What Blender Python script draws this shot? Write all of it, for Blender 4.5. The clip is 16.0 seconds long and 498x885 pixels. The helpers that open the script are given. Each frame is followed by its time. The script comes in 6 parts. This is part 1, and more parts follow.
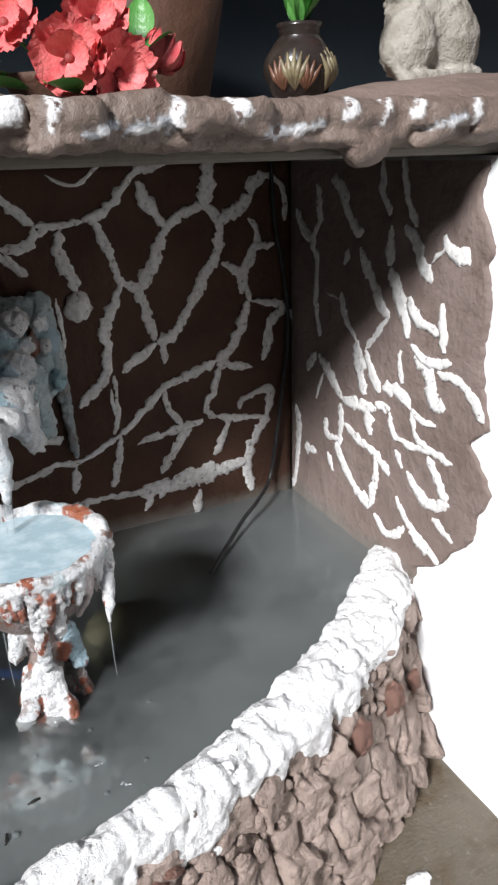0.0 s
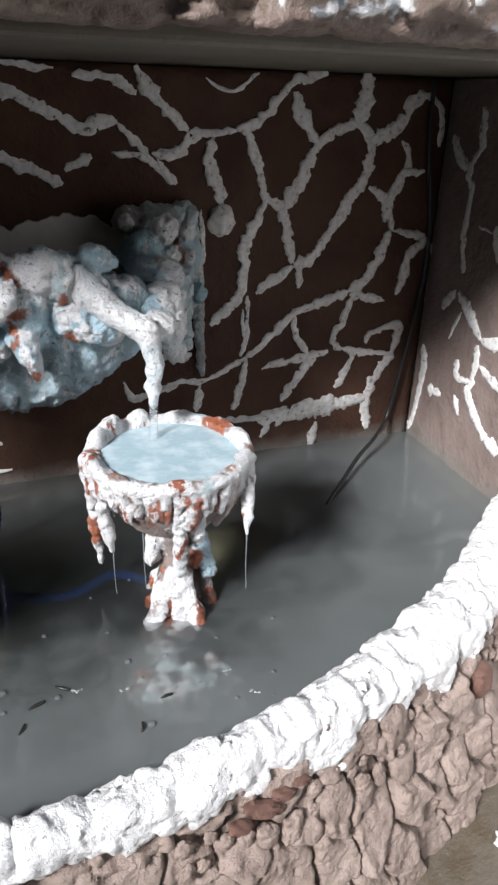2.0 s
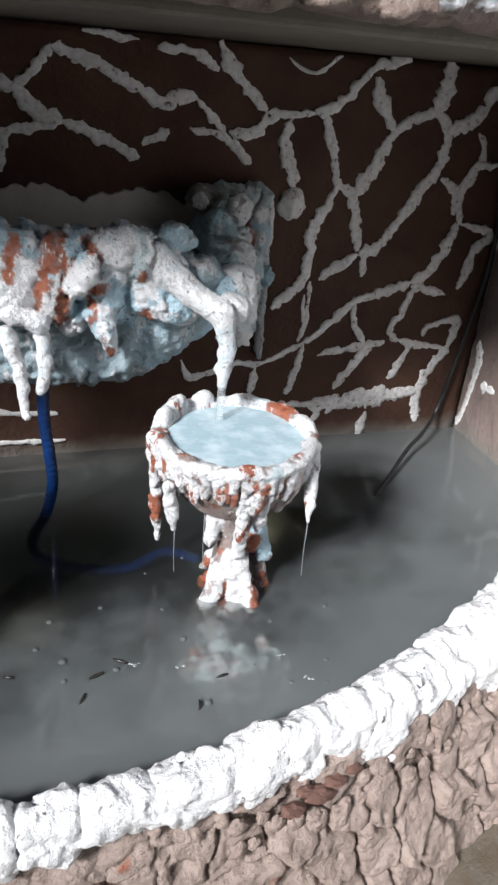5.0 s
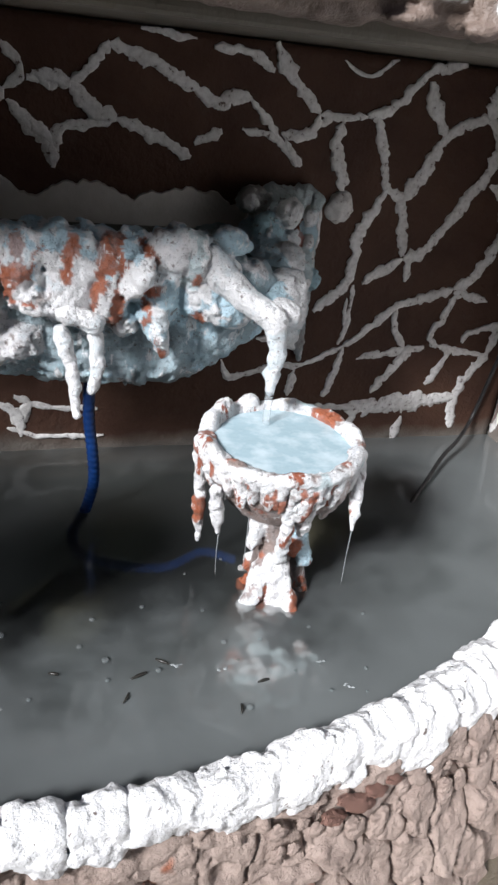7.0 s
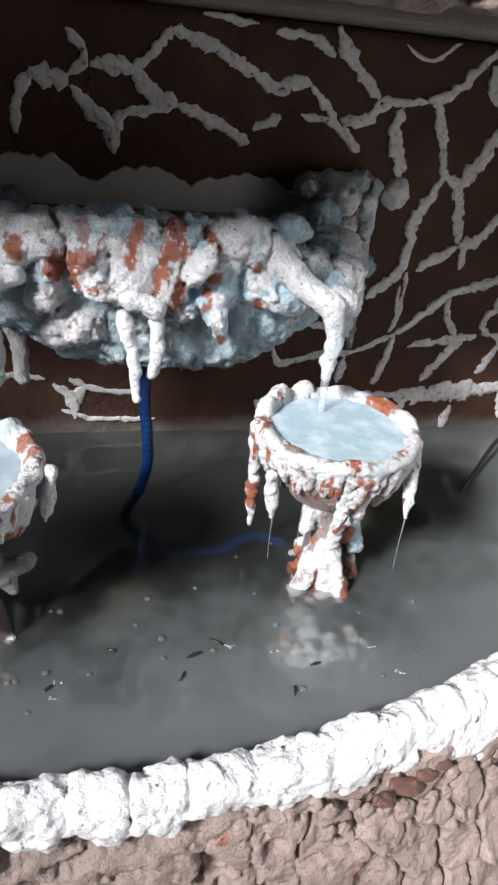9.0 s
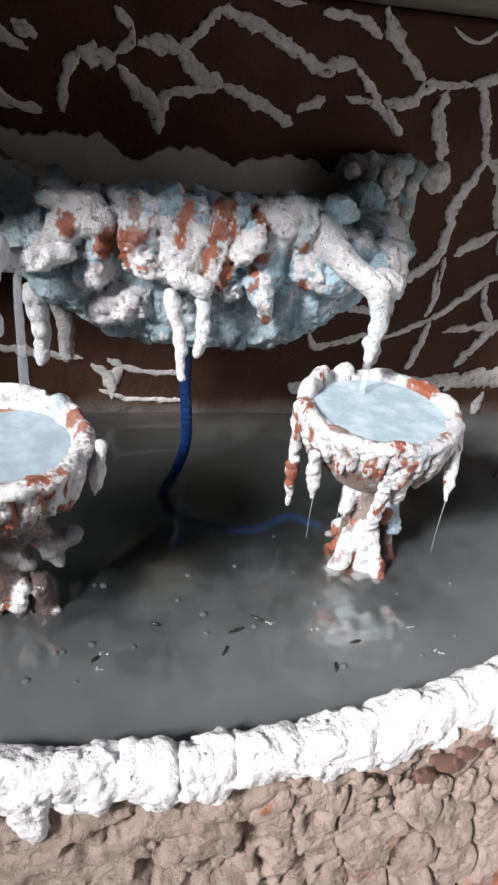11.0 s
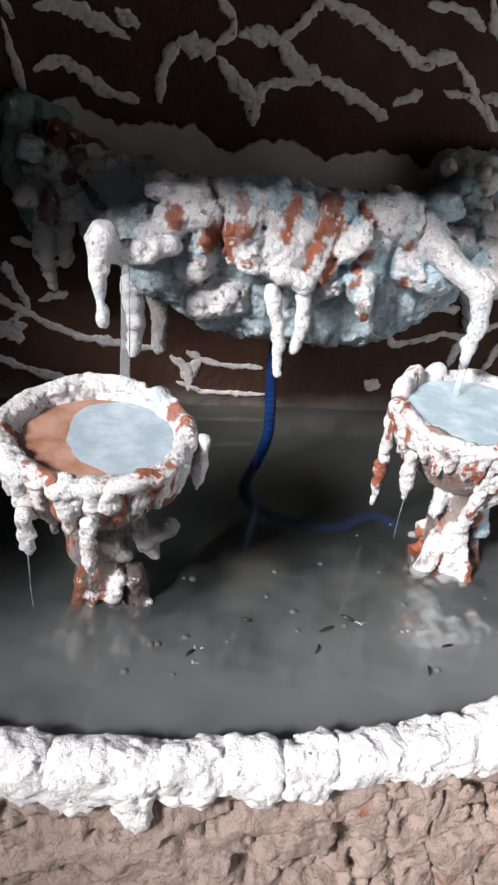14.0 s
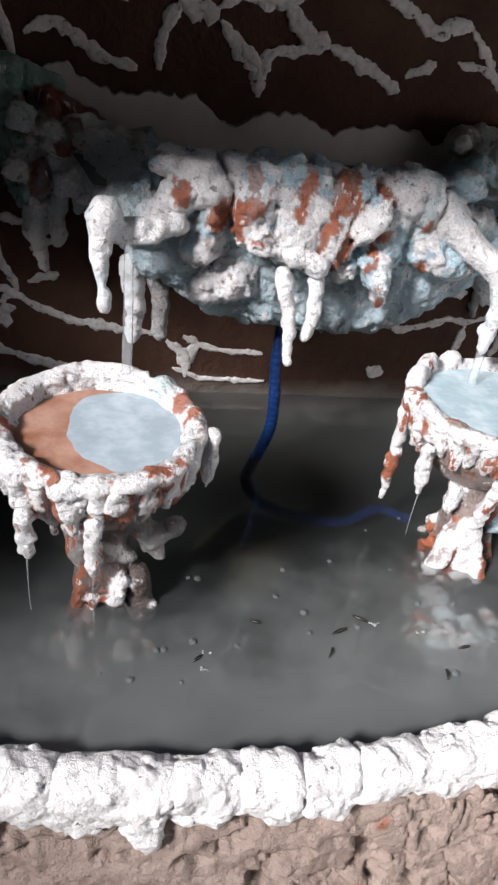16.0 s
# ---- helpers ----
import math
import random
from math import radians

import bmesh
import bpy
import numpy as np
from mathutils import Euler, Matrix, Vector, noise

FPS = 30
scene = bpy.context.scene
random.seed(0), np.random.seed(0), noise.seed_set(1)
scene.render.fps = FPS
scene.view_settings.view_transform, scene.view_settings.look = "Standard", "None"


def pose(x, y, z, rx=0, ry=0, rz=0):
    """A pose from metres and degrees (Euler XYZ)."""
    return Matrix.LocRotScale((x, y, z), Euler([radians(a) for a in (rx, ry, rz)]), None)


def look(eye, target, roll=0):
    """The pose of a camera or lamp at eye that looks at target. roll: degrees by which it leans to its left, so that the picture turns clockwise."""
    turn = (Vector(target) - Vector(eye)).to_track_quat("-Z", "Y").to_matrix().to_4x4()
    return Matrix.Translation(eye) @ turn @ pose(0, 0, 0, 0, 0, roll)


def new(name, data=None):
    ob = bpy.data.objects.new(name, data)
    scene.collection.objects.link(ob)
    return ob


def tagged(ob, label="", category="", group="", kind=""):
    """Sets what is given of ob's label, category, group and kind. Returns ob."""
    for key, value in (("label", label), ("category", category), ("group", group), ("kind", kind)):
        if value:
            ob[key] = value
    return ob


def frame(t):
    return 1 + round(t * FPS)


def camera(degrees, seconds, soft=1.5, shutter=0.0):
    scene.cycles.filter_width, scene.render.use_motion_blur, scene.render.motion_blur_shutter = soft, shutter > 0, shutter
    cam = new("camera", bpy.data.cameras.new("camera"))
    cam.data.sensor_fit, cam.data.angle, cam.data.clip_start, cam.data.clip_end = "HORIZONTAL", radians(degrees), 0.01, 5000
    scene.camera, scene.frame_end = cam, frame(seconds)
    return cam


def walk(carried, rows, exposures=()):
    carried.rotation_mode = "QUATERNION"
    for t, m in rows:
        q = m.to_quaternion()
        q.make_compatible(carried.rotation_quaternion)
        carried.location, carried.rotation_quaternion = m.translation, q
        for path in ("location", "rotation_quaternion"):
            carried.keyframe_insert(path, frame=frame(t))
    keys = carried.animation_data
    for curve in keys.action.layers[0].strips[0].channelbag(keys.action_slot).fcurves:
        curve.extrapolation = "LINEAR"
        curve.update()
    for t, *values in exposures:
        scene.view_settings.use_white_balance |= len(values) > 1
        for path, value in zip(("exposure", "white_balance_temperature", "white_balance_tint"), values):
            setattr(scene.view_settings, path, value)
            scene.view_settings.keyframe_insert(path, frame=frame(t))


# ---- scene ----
cam = camera(38.8, 16.0, 2.5)
PATH = [
    (0, (0.043, -1.006, 0.564), (0.831, 0.668, -0.196), -1.6),
    (0.5, (0.035, -0.992, 0.539), (0.83, 0.658, -0.264), -2.9),
    (1, (-0.008, -0.987, 0.548), (0.689, 0.706, -0.257), -0.8),
    (1.5, (-0.036, -0.984, 0.54), (0.611, 0.705, -0.313), 2.9),
    (2, (-0.045, -0.969, 0.527), (0.567, 0.717, -0.359), 1.9),
    (2.5, (-0.047, -0.962, 0.528), (0.571, 0.698, -0.402), 1.8),
    (3, (-0.061, -0.963, 0.535), (0.545, 0.709, -0.38), 1.9),
    (3.5, (-0.069, -0.959, 0.532), (0.54, 0.706, -0.394), 3.0),
    (4, (-0.087, -0.953, 0.539), (0.515, 0.703, -0.407), 4.6),
    (4.2, (-0.091, -0.952, 0.532), (0.494, 0.713, -0.411), 4.7),
    (6.3, (-0.119, -0.939, 0.54), (0.436, 0.725, -0.421), 6.0),
    (6.5, (-0.126, -0.936, 0.543), (0.422, 0.727, -0.423), 6.4),
    (7, (-0.134, -0.933, 0.544), (0.403, 0.732, -0.426), 6.9),
    (7.5, (-0.14, -0.929, 0.543), (0.383, 0.735, -0.435), 7.1),
    (8, (-0.145, -0.931, 0.545), (0.341, 0.744, -0.435), 6.5),
    (8.5, (-0.152, -0.933, 0.548), (0.302, 0.739, -0.449), 6.3),
    (10.8, (-0.188, -0.938, 0.536), (0.239, 0.712, -0.511), 7.3),
    (11, (-0.192, -0.939, 0.538), (0.217, 0.716, -0.507), 7.0),
    (11.5, (-0.21, -0.936, 0.539), (0.188, 0.719, -0.512), 7.4),
    (12, (-0.226, -0.936, 0.541), (0.156, 0.724, -0.507), 7.4),
    (12.5, (-0.245, -0.936, 0.538), (0.101, 0.732, -0.51), 7.6),
    (13, (-0.252, -0.931, 0.539), (0.084, 0.738, -0.51), 8.1),
    (13.5, (-0.262, -0.93, 0.537), (0.063, 0.733, -0.524), 7.9),
    (14, (-0.26, -0.922, 0.533), (0.073, 0.733, -0.541), 7.5),
    (14.5, (-0.259, -0.915, 0.528), (0.077, 0.735, -0.551), 7.2),
    (15, (-0.257, -0.913, 0.529), (0.094, 0.732, -0.553), 7.4),
    (15.5, (-0.261, -0.907, 0.526), (0.121, 0.725, -0.566), 8.2),
    (16, (-0.284, -0.878, 0.518), (0.113, 0.736, -0.594), 8.9),
]
walk(cam, [(t, look(eye, target, roll)) for t, eye, target, roll in PATH],
     ((0, 0.20, 6200, 10), (1.5, 0.30, 6200, 11), (4, 0.38, 6150, 10), (7, 0.40, 6150, 11), (11, 0.43, 6350, 14), (16, 0.43, 6450, 15)))

# ---- world and light ----
world = bpy.data.worlds.new("sky")
scene.world = world
world.use_nodes = True
_nt = world.node_tree
_sky = _nt.nodes.new("ShaderNodeTexSky")
_sky.sky_type, _sky.sun_disc = "NISHITA", False
SUN_WAY = Vector((1.45, 1.0, -1.20)).normalized()
_sky.sun_elevation = math.asin(-SUN_WAY.z)
_sky.sun_rotation = math.atan2(-SUN_WAY.x, -SUN_WAY.y)
_bg = _nt.nodes["Background"]
_bg.inputs["Strength"].default_value = 0.043
_nt.links.new(_sky.outputs[0], _bg.inputs["Color"])

sun_data = bpy.data.lights.new("sun", "SUN")
sun_data.energy, sun_data.angle, sun_data.color = 6.0, radians(12), (1.0, 0.985, 0.97)
sun = new("sun", sun_data)
sun.matrix_world = look((0, 0, 0), SUN_WAY)


# ---- materials ----
def material(name):
    m = bpy.data.materials.new(name)
    m.use_nodes = True
    return m, m.node_tree, m.node_tree.nodes["Principled BSDF"]


def node(nt, kind, **values):
    n = nt.nodes.new("ShaderNode" + kind)
    for k, v in values.items():
        n.inputs[k.replace("_", " ")].default_value = v
    return n


def coords(nt, world_space=False):
    if world_space:
        return nt.nodes.new("ShaderNodeNewGeometry").outputs["Position"]
    return nt.nodes.new("ShaderNodeTexCoord").outputs["Object"]


def noise_fac(nt, where, scale, detail=6.0, rough=0.6, low=0.4, high=0.6):
    n = node(nt, "TexNoise", Scale=scale, Detail=detail, Roughness=rough)
    nt.links.new(where, n.inputs["Vector"])
    r = nt.nodes.new("ShaderNodeMapRange")
    r.inputs["From Min"].default_value, r.inputs["From Max"].default_value = low, high
    nt.links.new(n.outputs["Fac"], r.inputs["Value"])
    return r.outputs["Result"]


def mixed(nt, fac, a, b):
    m = nt.nodes.new("ShaderNodeMix")
    m.data_type = "RGBA"
    for sock, v in ((m.inputs[0], fac), (m.inputs[6], a), (m.inputs[7], b)):
        if isinstance(v, tuple):
            sock.default_value = (*v, 1.0)
        elif isinstance(v, float):
            sock.default_value = v
        else:
            nt.links.new(v, sock)
    return m.outputs[2]


def times(nt, a, b):
    m = nt.nodes.new("ShaderNodeMath")
    m.operation = "MULTIPLY"
    for sock, v in zip(m.inputs, (a, b)):
        if isinstance(v, float):
            sock.default_value = v
        else:
            nt.links.new(v, sock)
    return m.outputs[0]


def relief(nt, bsdf, where, *layers):
    """Bump in layers of (scale, metres, detail)."""
    last = None
    for scale, depth, detail in layers:
        n = node(nt, "TexNoise", Scale=scale, Detail=detail, Roughness=0.62)
        nt.links.new(where, n.inputs["Vector"])
        b = node(nt, "Bump", Strength=1.0, Distance=depth)
        nt.links.new(n.outputs["Fac"], b.inputs["Height"])
        if last is not None:
            nt.links.new(last, b.inputs["Normal"])
        last = b.outputs["Normal"]
    nt.links.new(last, bsdf.inputs["Normal"])


def plain(name, colour, other, scale, rough=0.6, bumps=((60, 0.002, 4), (300, 0.0006, 3)), metal=0.0, low=0.35, high=0.65):
    m, nt, b = material(name)
    where = coords(nt)
    nt.links.new(mixed(nt, noise_fac(nt, where, scale, low=low, high=high), colour, other), b.inputs["Base Color"])
    b.inputs["Roughness"].default_value, b.inputs["Metallic"].default_value = rough, metal
    if bumps:
        relief(nt, b, where, *bumps)
    return m


def brown_wall_material(name, light, dark):
    m, nt, b = material(name)
    where = coords(nt, True)
    c = mixed(nt, noise_fac(nt, where, 7.0, low=0.3, high=0.7), dark, light)
    c = mixed(nt, times(nt, noise_fac(nt, where, 45.0, low=0.55, high=0.75), 0.5), c, (0.075, 0.05, 0.04))
    # bare damp plaster just above the waterline
    sep = nt.nodes.new("ShaderNodeSeparateXYZ")
    nt.links.new(where, sep.inputs[0])
    n = node(nt, "TexNoise", Scale=14.0, Detail=5.0)
    nt.links.new(where, n.inputs["Vector"])
    add = nt.nodes.new("ShaderNodeMath")
    add.operation = "MULTIPLY_ADD"
    nt.links.new(n.outputs["Fac"], add.inputs[0])
    add.inputs[1].default_value = -0.05
    nt.links.new(sep.outputs["Z"], add.inputs[2])
    r = nt.nodes.new("ShaderNodeMapRange")
    for k, v in (("From Min", 0.004), ("From Max", -0.022)):
        r.inputs[k].default_value = v
    nt.links.new(add.outputs[0], r.inputs["Value"])
    c = mixed(nt, times(nt, r.outputs["Result"], 0.8), c, (0.15, 0.138, 0.12))
    nt.links.new(c, b.inputs["Base Color"])
    b.inputs["Roughness"].default_value, b.inputs["Specular IOR Level"].default_value = 0.7, 0.25
    relief(nt, b, where, (28, 0.006, 4), (160, 0.0012, 4))
    return m


def paint_line_material():
    m, nt, b = material("white_joint_paint")
    where = coords(nt, True)
    chip = noise_fac(nt, where, 130.0, detail=6.0, rough=0.7, low=0.615, high=0.655)
    c = mixed(nt, noise_fac(nt, where, 18.0, low=0.3, high=0.7), (0.62, 0.60, 0.575), (0.84, 0.82, 0.80))
    c = mixed(nt, times(nt, noise_fac(nt, where, 130.0, detail=6.0, low=0.42, high=0.62), 0.45), c, (0.36, 0.33, 0.31))
    nt.links.new(mixed(nt, chip, c, (0.10, 0.065, 0.05)), b.inputs["Base Color"])
    b.inputs["Roughness"].default_value = 0.7
    relief(nt, b, where, (110, 0.0010, 5), (320, 0.0007, 4))
    return m


def lump_material(name, chip_colour=(0.30, 0.085, 0.04), chip_low=0.60, tint=0.55):
    """Hand-painted mortar: the colour of each dab is stored on the mesh, worn through in places."""
    m, nt, b = material(name)
    where = coords(nt, True)
    at = nt.nodes.new("ShaderNodeAttribute")
    at.attribute_name = "paint"
    c = mixed(nt, times(nt, noise_fac(nt, where, 60.0, low=0.45, high=0.75), 0.12), at.outputs["Color"], (0.45, 0.43, 0.42))
    c = mixed(nt, times(nt, noise_fac(nt, where, 24.0, detail=5.0, low=0.50, high=0.62), tint), c, (0.42, 0.60, 0.66))
    c = mixed(nt, times(nt, noise_fac(nt, where, 34.0, detail=8.0, rough=0.68, low=0.64, high=0.68), 0.8), c, (0.78, 0.77, 0.765))
    brush = nt.nodes.new("ShaderNodeMapping")
    brush.inputs["Scale"].default_value, brush.inputs["Rotation"].default_value = (1.0, 1.0, 0.35), (0.0, 0.5, 0.0)
    nt.links.new(where, brush.inputs["Vector"])
    c = mixed(nt, times(nt, noise_fac(nt, brush.outputs[0], 75.0, detail=5.0, low=0.60, high=0.64), 0.85), c, (0.76, 0.75, 0.745))
    stretch = nt.nodes.new("ShaderNodeMapping")
    stretch.inputs["Scale"].default_value = (1.0, 1.0, 0.45)
    nt.links.new(where, stretch.inputs["Vector"])
    c = mixed(nt, noise_fac(nt, stretch.outputs[0], 30.0, detail=9.0, rough=0.72, low=chip_low, high=chip_low + 0.03), c, chip_colour)
    c = mixed(nt, times(nt, noise_fac(nt, where, 130.0, detail=6.0, low=0.61, high=0.66), 0.75), c, (0.17, 0.13, 0.115))
    c = mixed(nt, times(nt, noise_fac(nt, where, 330.0, detail=3.0, low=0.60, high=0.66), 0.4), c, (0.22, 0.18, 0.165))
    nt.links.new(c, b.inputs["Base Color"])
    b.inputs["Roughness"].default_value = 0.45
    relief(nt, b, where, (80, 0.006, 7), (260, 0.0042, 6), (700, 0.0008, 2))
    return m


def rim_material():
    m, nt, b = material("white_rim_paint")
    where = coords(nt, True)
    c = mixed(nt, noise_fac(nt, where, 30.0, low=0.35, high=0.7), (0.84, 0.83, 0.82), (0.74, 0.73, 0.72))
    c = mixed(nt, noise_fac(nt, where, 120.0, detail=5.0, low=0.66, high=0.70), c, (0.16, 0.12, 0.10))
    nt.links.new(c, b.inputs["Base Color"])
    b.inputs["Roughness"].default_value = 0.6
    relief(nt, b, where, (70, 0.004, 6), (260, 0.0028, 6), (700, 0.0006, 2))
    return m


def mortar_material():
    m, nt, b = material("rough_brown_mortar")
    where = coords(nt, True)
    c = mixed(nt, noise_fac(nt, where, 9.0, low=0.3, high=0.7), (0.295, 0.222, 0.186), (0.400, 0.312, 0.264))
    c = mixed(nt, times(nt, noise_fac(nt, where, 70.0, low=0.5, high=0.75), 0.6), c, (0.12, 0.08, 0.065))
    c = mixed(nt, noise_fac(nt, where, 11.0, detail=3.0, low=0.665, high=0.71), c, (0.33, 0.125, 0.07))
    nt.links.new(c, b.inputs["Base Color"])
    b.inputs["Roughness"].default_value = 0.72
    relief(nt, b, where, (60, 0.006, 7), (200, 0.003, 6), (600, 0.001, 2))
    return m


def water_material(name, colour, clear, gloss_rough=0.02, ripple=0.004, ripple_scale=9.0, blotch=None, mid_clear=None, tint=(0.80, 0.86, 0.84), cloudy=0.0, ior=1.38):
    """Murky water: suspended dirt scatters, the rest lets the bottom through; a glossy skin on top."""
    m, nt, b = material(name)
    nt.nodes.remove(b)
    where = coords(nt, True)
    out = nt.nodes["Material Output"]
    d = nt.nodes.new("ShaderNodeBsdfDiffuse")
    if blotch:
        c = mixed(nt, noise_fac(nt, where, 38.0, detail=3.0, low=0.42, high=0.68), colour, blotch)
        nt.links.new(c, d.inputs["Color"])
    else:
        c = mixed(nt, noise_fac(nt, where, 6.0, detail=3.0, low=0.35, high=0.7), colour, tuple(v * 0.78 for v in colour))
        nt.links.new(c, d.inputs["Color"])
    if cloudy:                                       # light is scattered on its way through
        tr = node(nt, "BsdfRefraction", Roughness=cloudy, IOR=1.15)
    else:
        tr = nt.nodes.new("ShaderNodeBsdfTransparent")
    tr.inputs["Color"].default_value = (*tint, 1)
    mx = nt.nodes.new("ShaderNodeMixShader")
    mx.inputs[0].default_value = clear
    if mid_clear is not None:                            # clearer in mid-water, murkier towards the front arc, right corner and back wall
        def reach(value, low, high):
            r = nt.nodes.new("ShaderNodeMapRange")
            r.interpolation_type = "SMOOTHSTEP"
            r.inputs["From Min"].default_value, r.inputs["From Max"].default_value = low, high
            nt.links.new(value, r.inputs["Value"])
            return r.outputs["Result"]
        def two(kind, p, q):
            m2 = nt.nodes.new("ShaderNodeMath")
            m2.operation = kind
            for sock, v in zip(m2.inputs, (p, q)):
                if isinstance(v, float):
                    sock.default_value = v
                else:
                    nt.links.new(v, sock)
            return m2.outputs[0]
        flat = nt.nodes.new("ShaderNodeVectorMath")
        flat.operation = "MULTIPLY_ADD"
        nt.links.new(where, flat.inputs[0])
        flat.inputs[1].default_value, flat.inputs[2].default_value = (1, 1, 0), (0.157, -0.5, 0)
        size = nt.nodes.new("ShaderNodeVectorMath")
        size.operation = "LENGTH"
        nt.links.new(flat.outputs[0], size.inputs[0])
        axes = nt.nodes.new("ShaderNodeSeparateXYZ")
        nt.links.new(where, axes.inputs[0])
        cloud = times(nt, noise_fac(nt, where, 9.0, detail=4.0, low=0.3, high=0.7), 0.16)
        front = reach(two("ADD", size.outputs["Value"], cloud), 0.88, 1.14)
        corner = reach(two("ADD", axes.outputs["X"], cloud), 0.28, 0.56)
        silt = two("MAXIMUM", two("MAXIMUM", front, corner), reach(two("ADD", axes.outputs["Y"], cloud), -0.02, 0.20))
        nt.links.new(two("SUBTRACT", mid_clear, times(nt, silt, mid_clear - clear)), mx.inputs[0])
    nt.links.new(d.outputs[0], mx.inputs[1])
    nt.links.new(tr.outputs[0], mx.inputs[2])
    g = node(nt, "BsdfGlossy", Roughness=gloss_rough)
    fr = node(nt, "Fresnel", IOR=ior)
    n = node(nt, "TexNoise", Scale=ripple_scale, Detail=3.0)
    nt.links.new(where, n.inputs["Vector"])
    bp = node(nt, "Bump", Strength=1.0, Distance=ripple)
    nt.links.new(n.outputs["Fac"], bp.inputs["Height"])
    nt.links.new(bp.outputs[0], g.inputs["Normal"])
    nt.links.new(bp.outputs[0], fr.inputs["Normal"])
    top = nt.nodes.new("ShaderNodeMixShader")
    nt.links.new(fr.outputs[0], top.inputs[0])
    nt.links.new(mx.outputs[0], top.inputs[1])
    nt.links.new(g.outputs[0], top.inputs[2])
    nt.links.new(top.outputs[0], out.inputs["Surface"])
    return m


def floor_material():
    m, nt, b = material("stained_concrete")
    where = coords(nt, True)
    c = mixed(nt, noise_fac(nt, where, 5.0, low=0.35, high=0.65), (0.085, 0.070, 0.048), (0.14, 0.115, 0.085))
    c = mixed(nt, noise_fac(nt, where, 13.0, low=0.50, high=0.66), c, (0.075, 0.052, 0.030))
    c = mixed(nt, times(nt, noise_fac(nt, where, 90.0, low=0.6, high=0.7), 0.35), c, (0.30, 0.27, 0.23))
    nt.links.new(c, b.inputs["Base Color"])
    b.inputs["Roughness"].default_value = 0.35
    relief(nt, b, where, (25, 0.004, 5), (200, 0.001, 3))
    return m


# same brown paint twice: darker for shaded walls, lighter for the sunlit side wall
BROWN = brown_wall_material("shaded_brown_paint", (0.086, 0.044, 0.028), (0.046, 0.021, 0.0135))
SUNLIT_BROWN = brown_wall_material("sunlit_brown_paint", (0.220, 0.170, 0.152), (0.150, 0.110, 0.094))
LINE = paint_line_material()
LUMP = lump_material("painted_lump", chip_low=0.66, tint=0.35)
BOWL_LUMP = lump_material("painted_bowl_lump", chip_low=0.57, tint=0.12)
RIM = rim_material()
MORTAR = mortar_material()
FLOOR = floor_material()
WHITE_WALL = plain("white_plaster", (0.80, 0.80, 0.80), (0.74, 0.74, 0.74), 6.0, 0.6, ((12, 0.004, 4), (180, 0.0006, 3)))
BARE = plain("bare_grey_plaster", (0.56, 0.53, 0.49), (0.45, 0.425, 0.385), 14.0, 0.7, ((40, 0.003, 4),))
SHELF_PAINT = plain("shelf_brown_paint", (0.20, 0.145, 0.12), (0.14, 0.10, 0.08), 9.0, 0.6, ((35, 0.006, 5), (200, 0.001, 4)))

def daubed_material():
    m, nt, b = material("daubed_shelf_paint")
    where = coords(nt, True)
    at = nt.nodes.new("ShaderNodeAttribute")
    at.attribute_name = "paint"
    c = mixed(nt, times(nt, noise_fac(nt, where, 11.0, low=0.35, high=0.65), 0.35), at.outputs["Color"], (0.11, 0.075, 0.06))
    c = mixed(nt, noise_fac(nt, where, 85.0, detail=6.0, low=0.58, high=0.64), c, (0.17, 0.12, 0.10))
    nt.links.new(c, b.inputs["Base Color"])
    b.inputs["Roughness"].default_value = 0.6
    relief(nt, b, where, (35, 0.006, 5), (200, 0.0014, 4))
    return m


SHELF_EDGE = daubed_material()
UNDERSIDE = plain("grey_brown_slab", (0.130, 0.112, 0.086), (0.095, 0.082, 0.062), 6.0, 0.65, ((30, 0.003, 4), (200, 0.0006, 3)))
# blue of the niche wall, with the alcove's shade darkened into it
SHADED_NICHE = plain("shaded_blue_niche", (0.012, 0.022, 0.032), (0.02, 0.03, 0.04), 4.0, 0.8)
BOTTOM = plain("silted_pond_bottom", (0.035, 0.04, 0.034), (0.06, 0.06, 0.045), 7.0, 0.9)
WATER = water_material("murky_water", (0.255, 0.272, 0.270), 0.58, ripple=0.0012, ripple_scale=16.0, mid_clear=0.945, tint=(0.42, 0.425, 0.42), cloudy=0.40)
HAZE = water_material("suspended_silt", (0.125, 0.138, 0.135), 0.42, gloss_rough=0.5, ripple=0.0, mid_clear=0.88, tint=(0.60, 0.63, 0.62))
BOWL_WATER = water_material("pale_blue_water", (0.36, 0.475, 0.52), 0.06, ripple=0.006, ripple_scale=22.0, blotch=(0.53, 0.63, 0.665))
SHALLOW = water_material("shallow_bowl_water", (0.34, 0.42, 0.465), 0.08, ripple=0.006, ripple_scale=26.0, blotch=(0.47, 0.55, 0.60))
TROUGH_WATER = water_material("trough_water", (0.10, 0.11, 0.105), 0.3, ripple=0.003)
FOAM = plain("white_foam", (0.20, 0.215, 0.215), (0.30, 0.32, 0.32), 200.0, 0.3, None)
BUBBLE = water_material("bubble_film", (0.75, 0.78, 0.80), 0.90, gloss_rough=0.05, ripple=0.0)
FALLING = water_material("falling_water", (0.72, 0.75, 0.77), 0.80, ripple=0.002, ripple_scale=120.0, tint=(0.97, 0.98, 0.98), ior=1.10)
HOSE = plain("blue_hose", (0.006, 0.034, 0.14), (0.005, 0.020, 0.080), 40.0, 0.3, ((300, 0.0006, 2),))
CABLE = plain("black_cable", (0.01, 0.01, 0.01), (0.025, 0.025, 0.025), 60.0, 0.4, None)
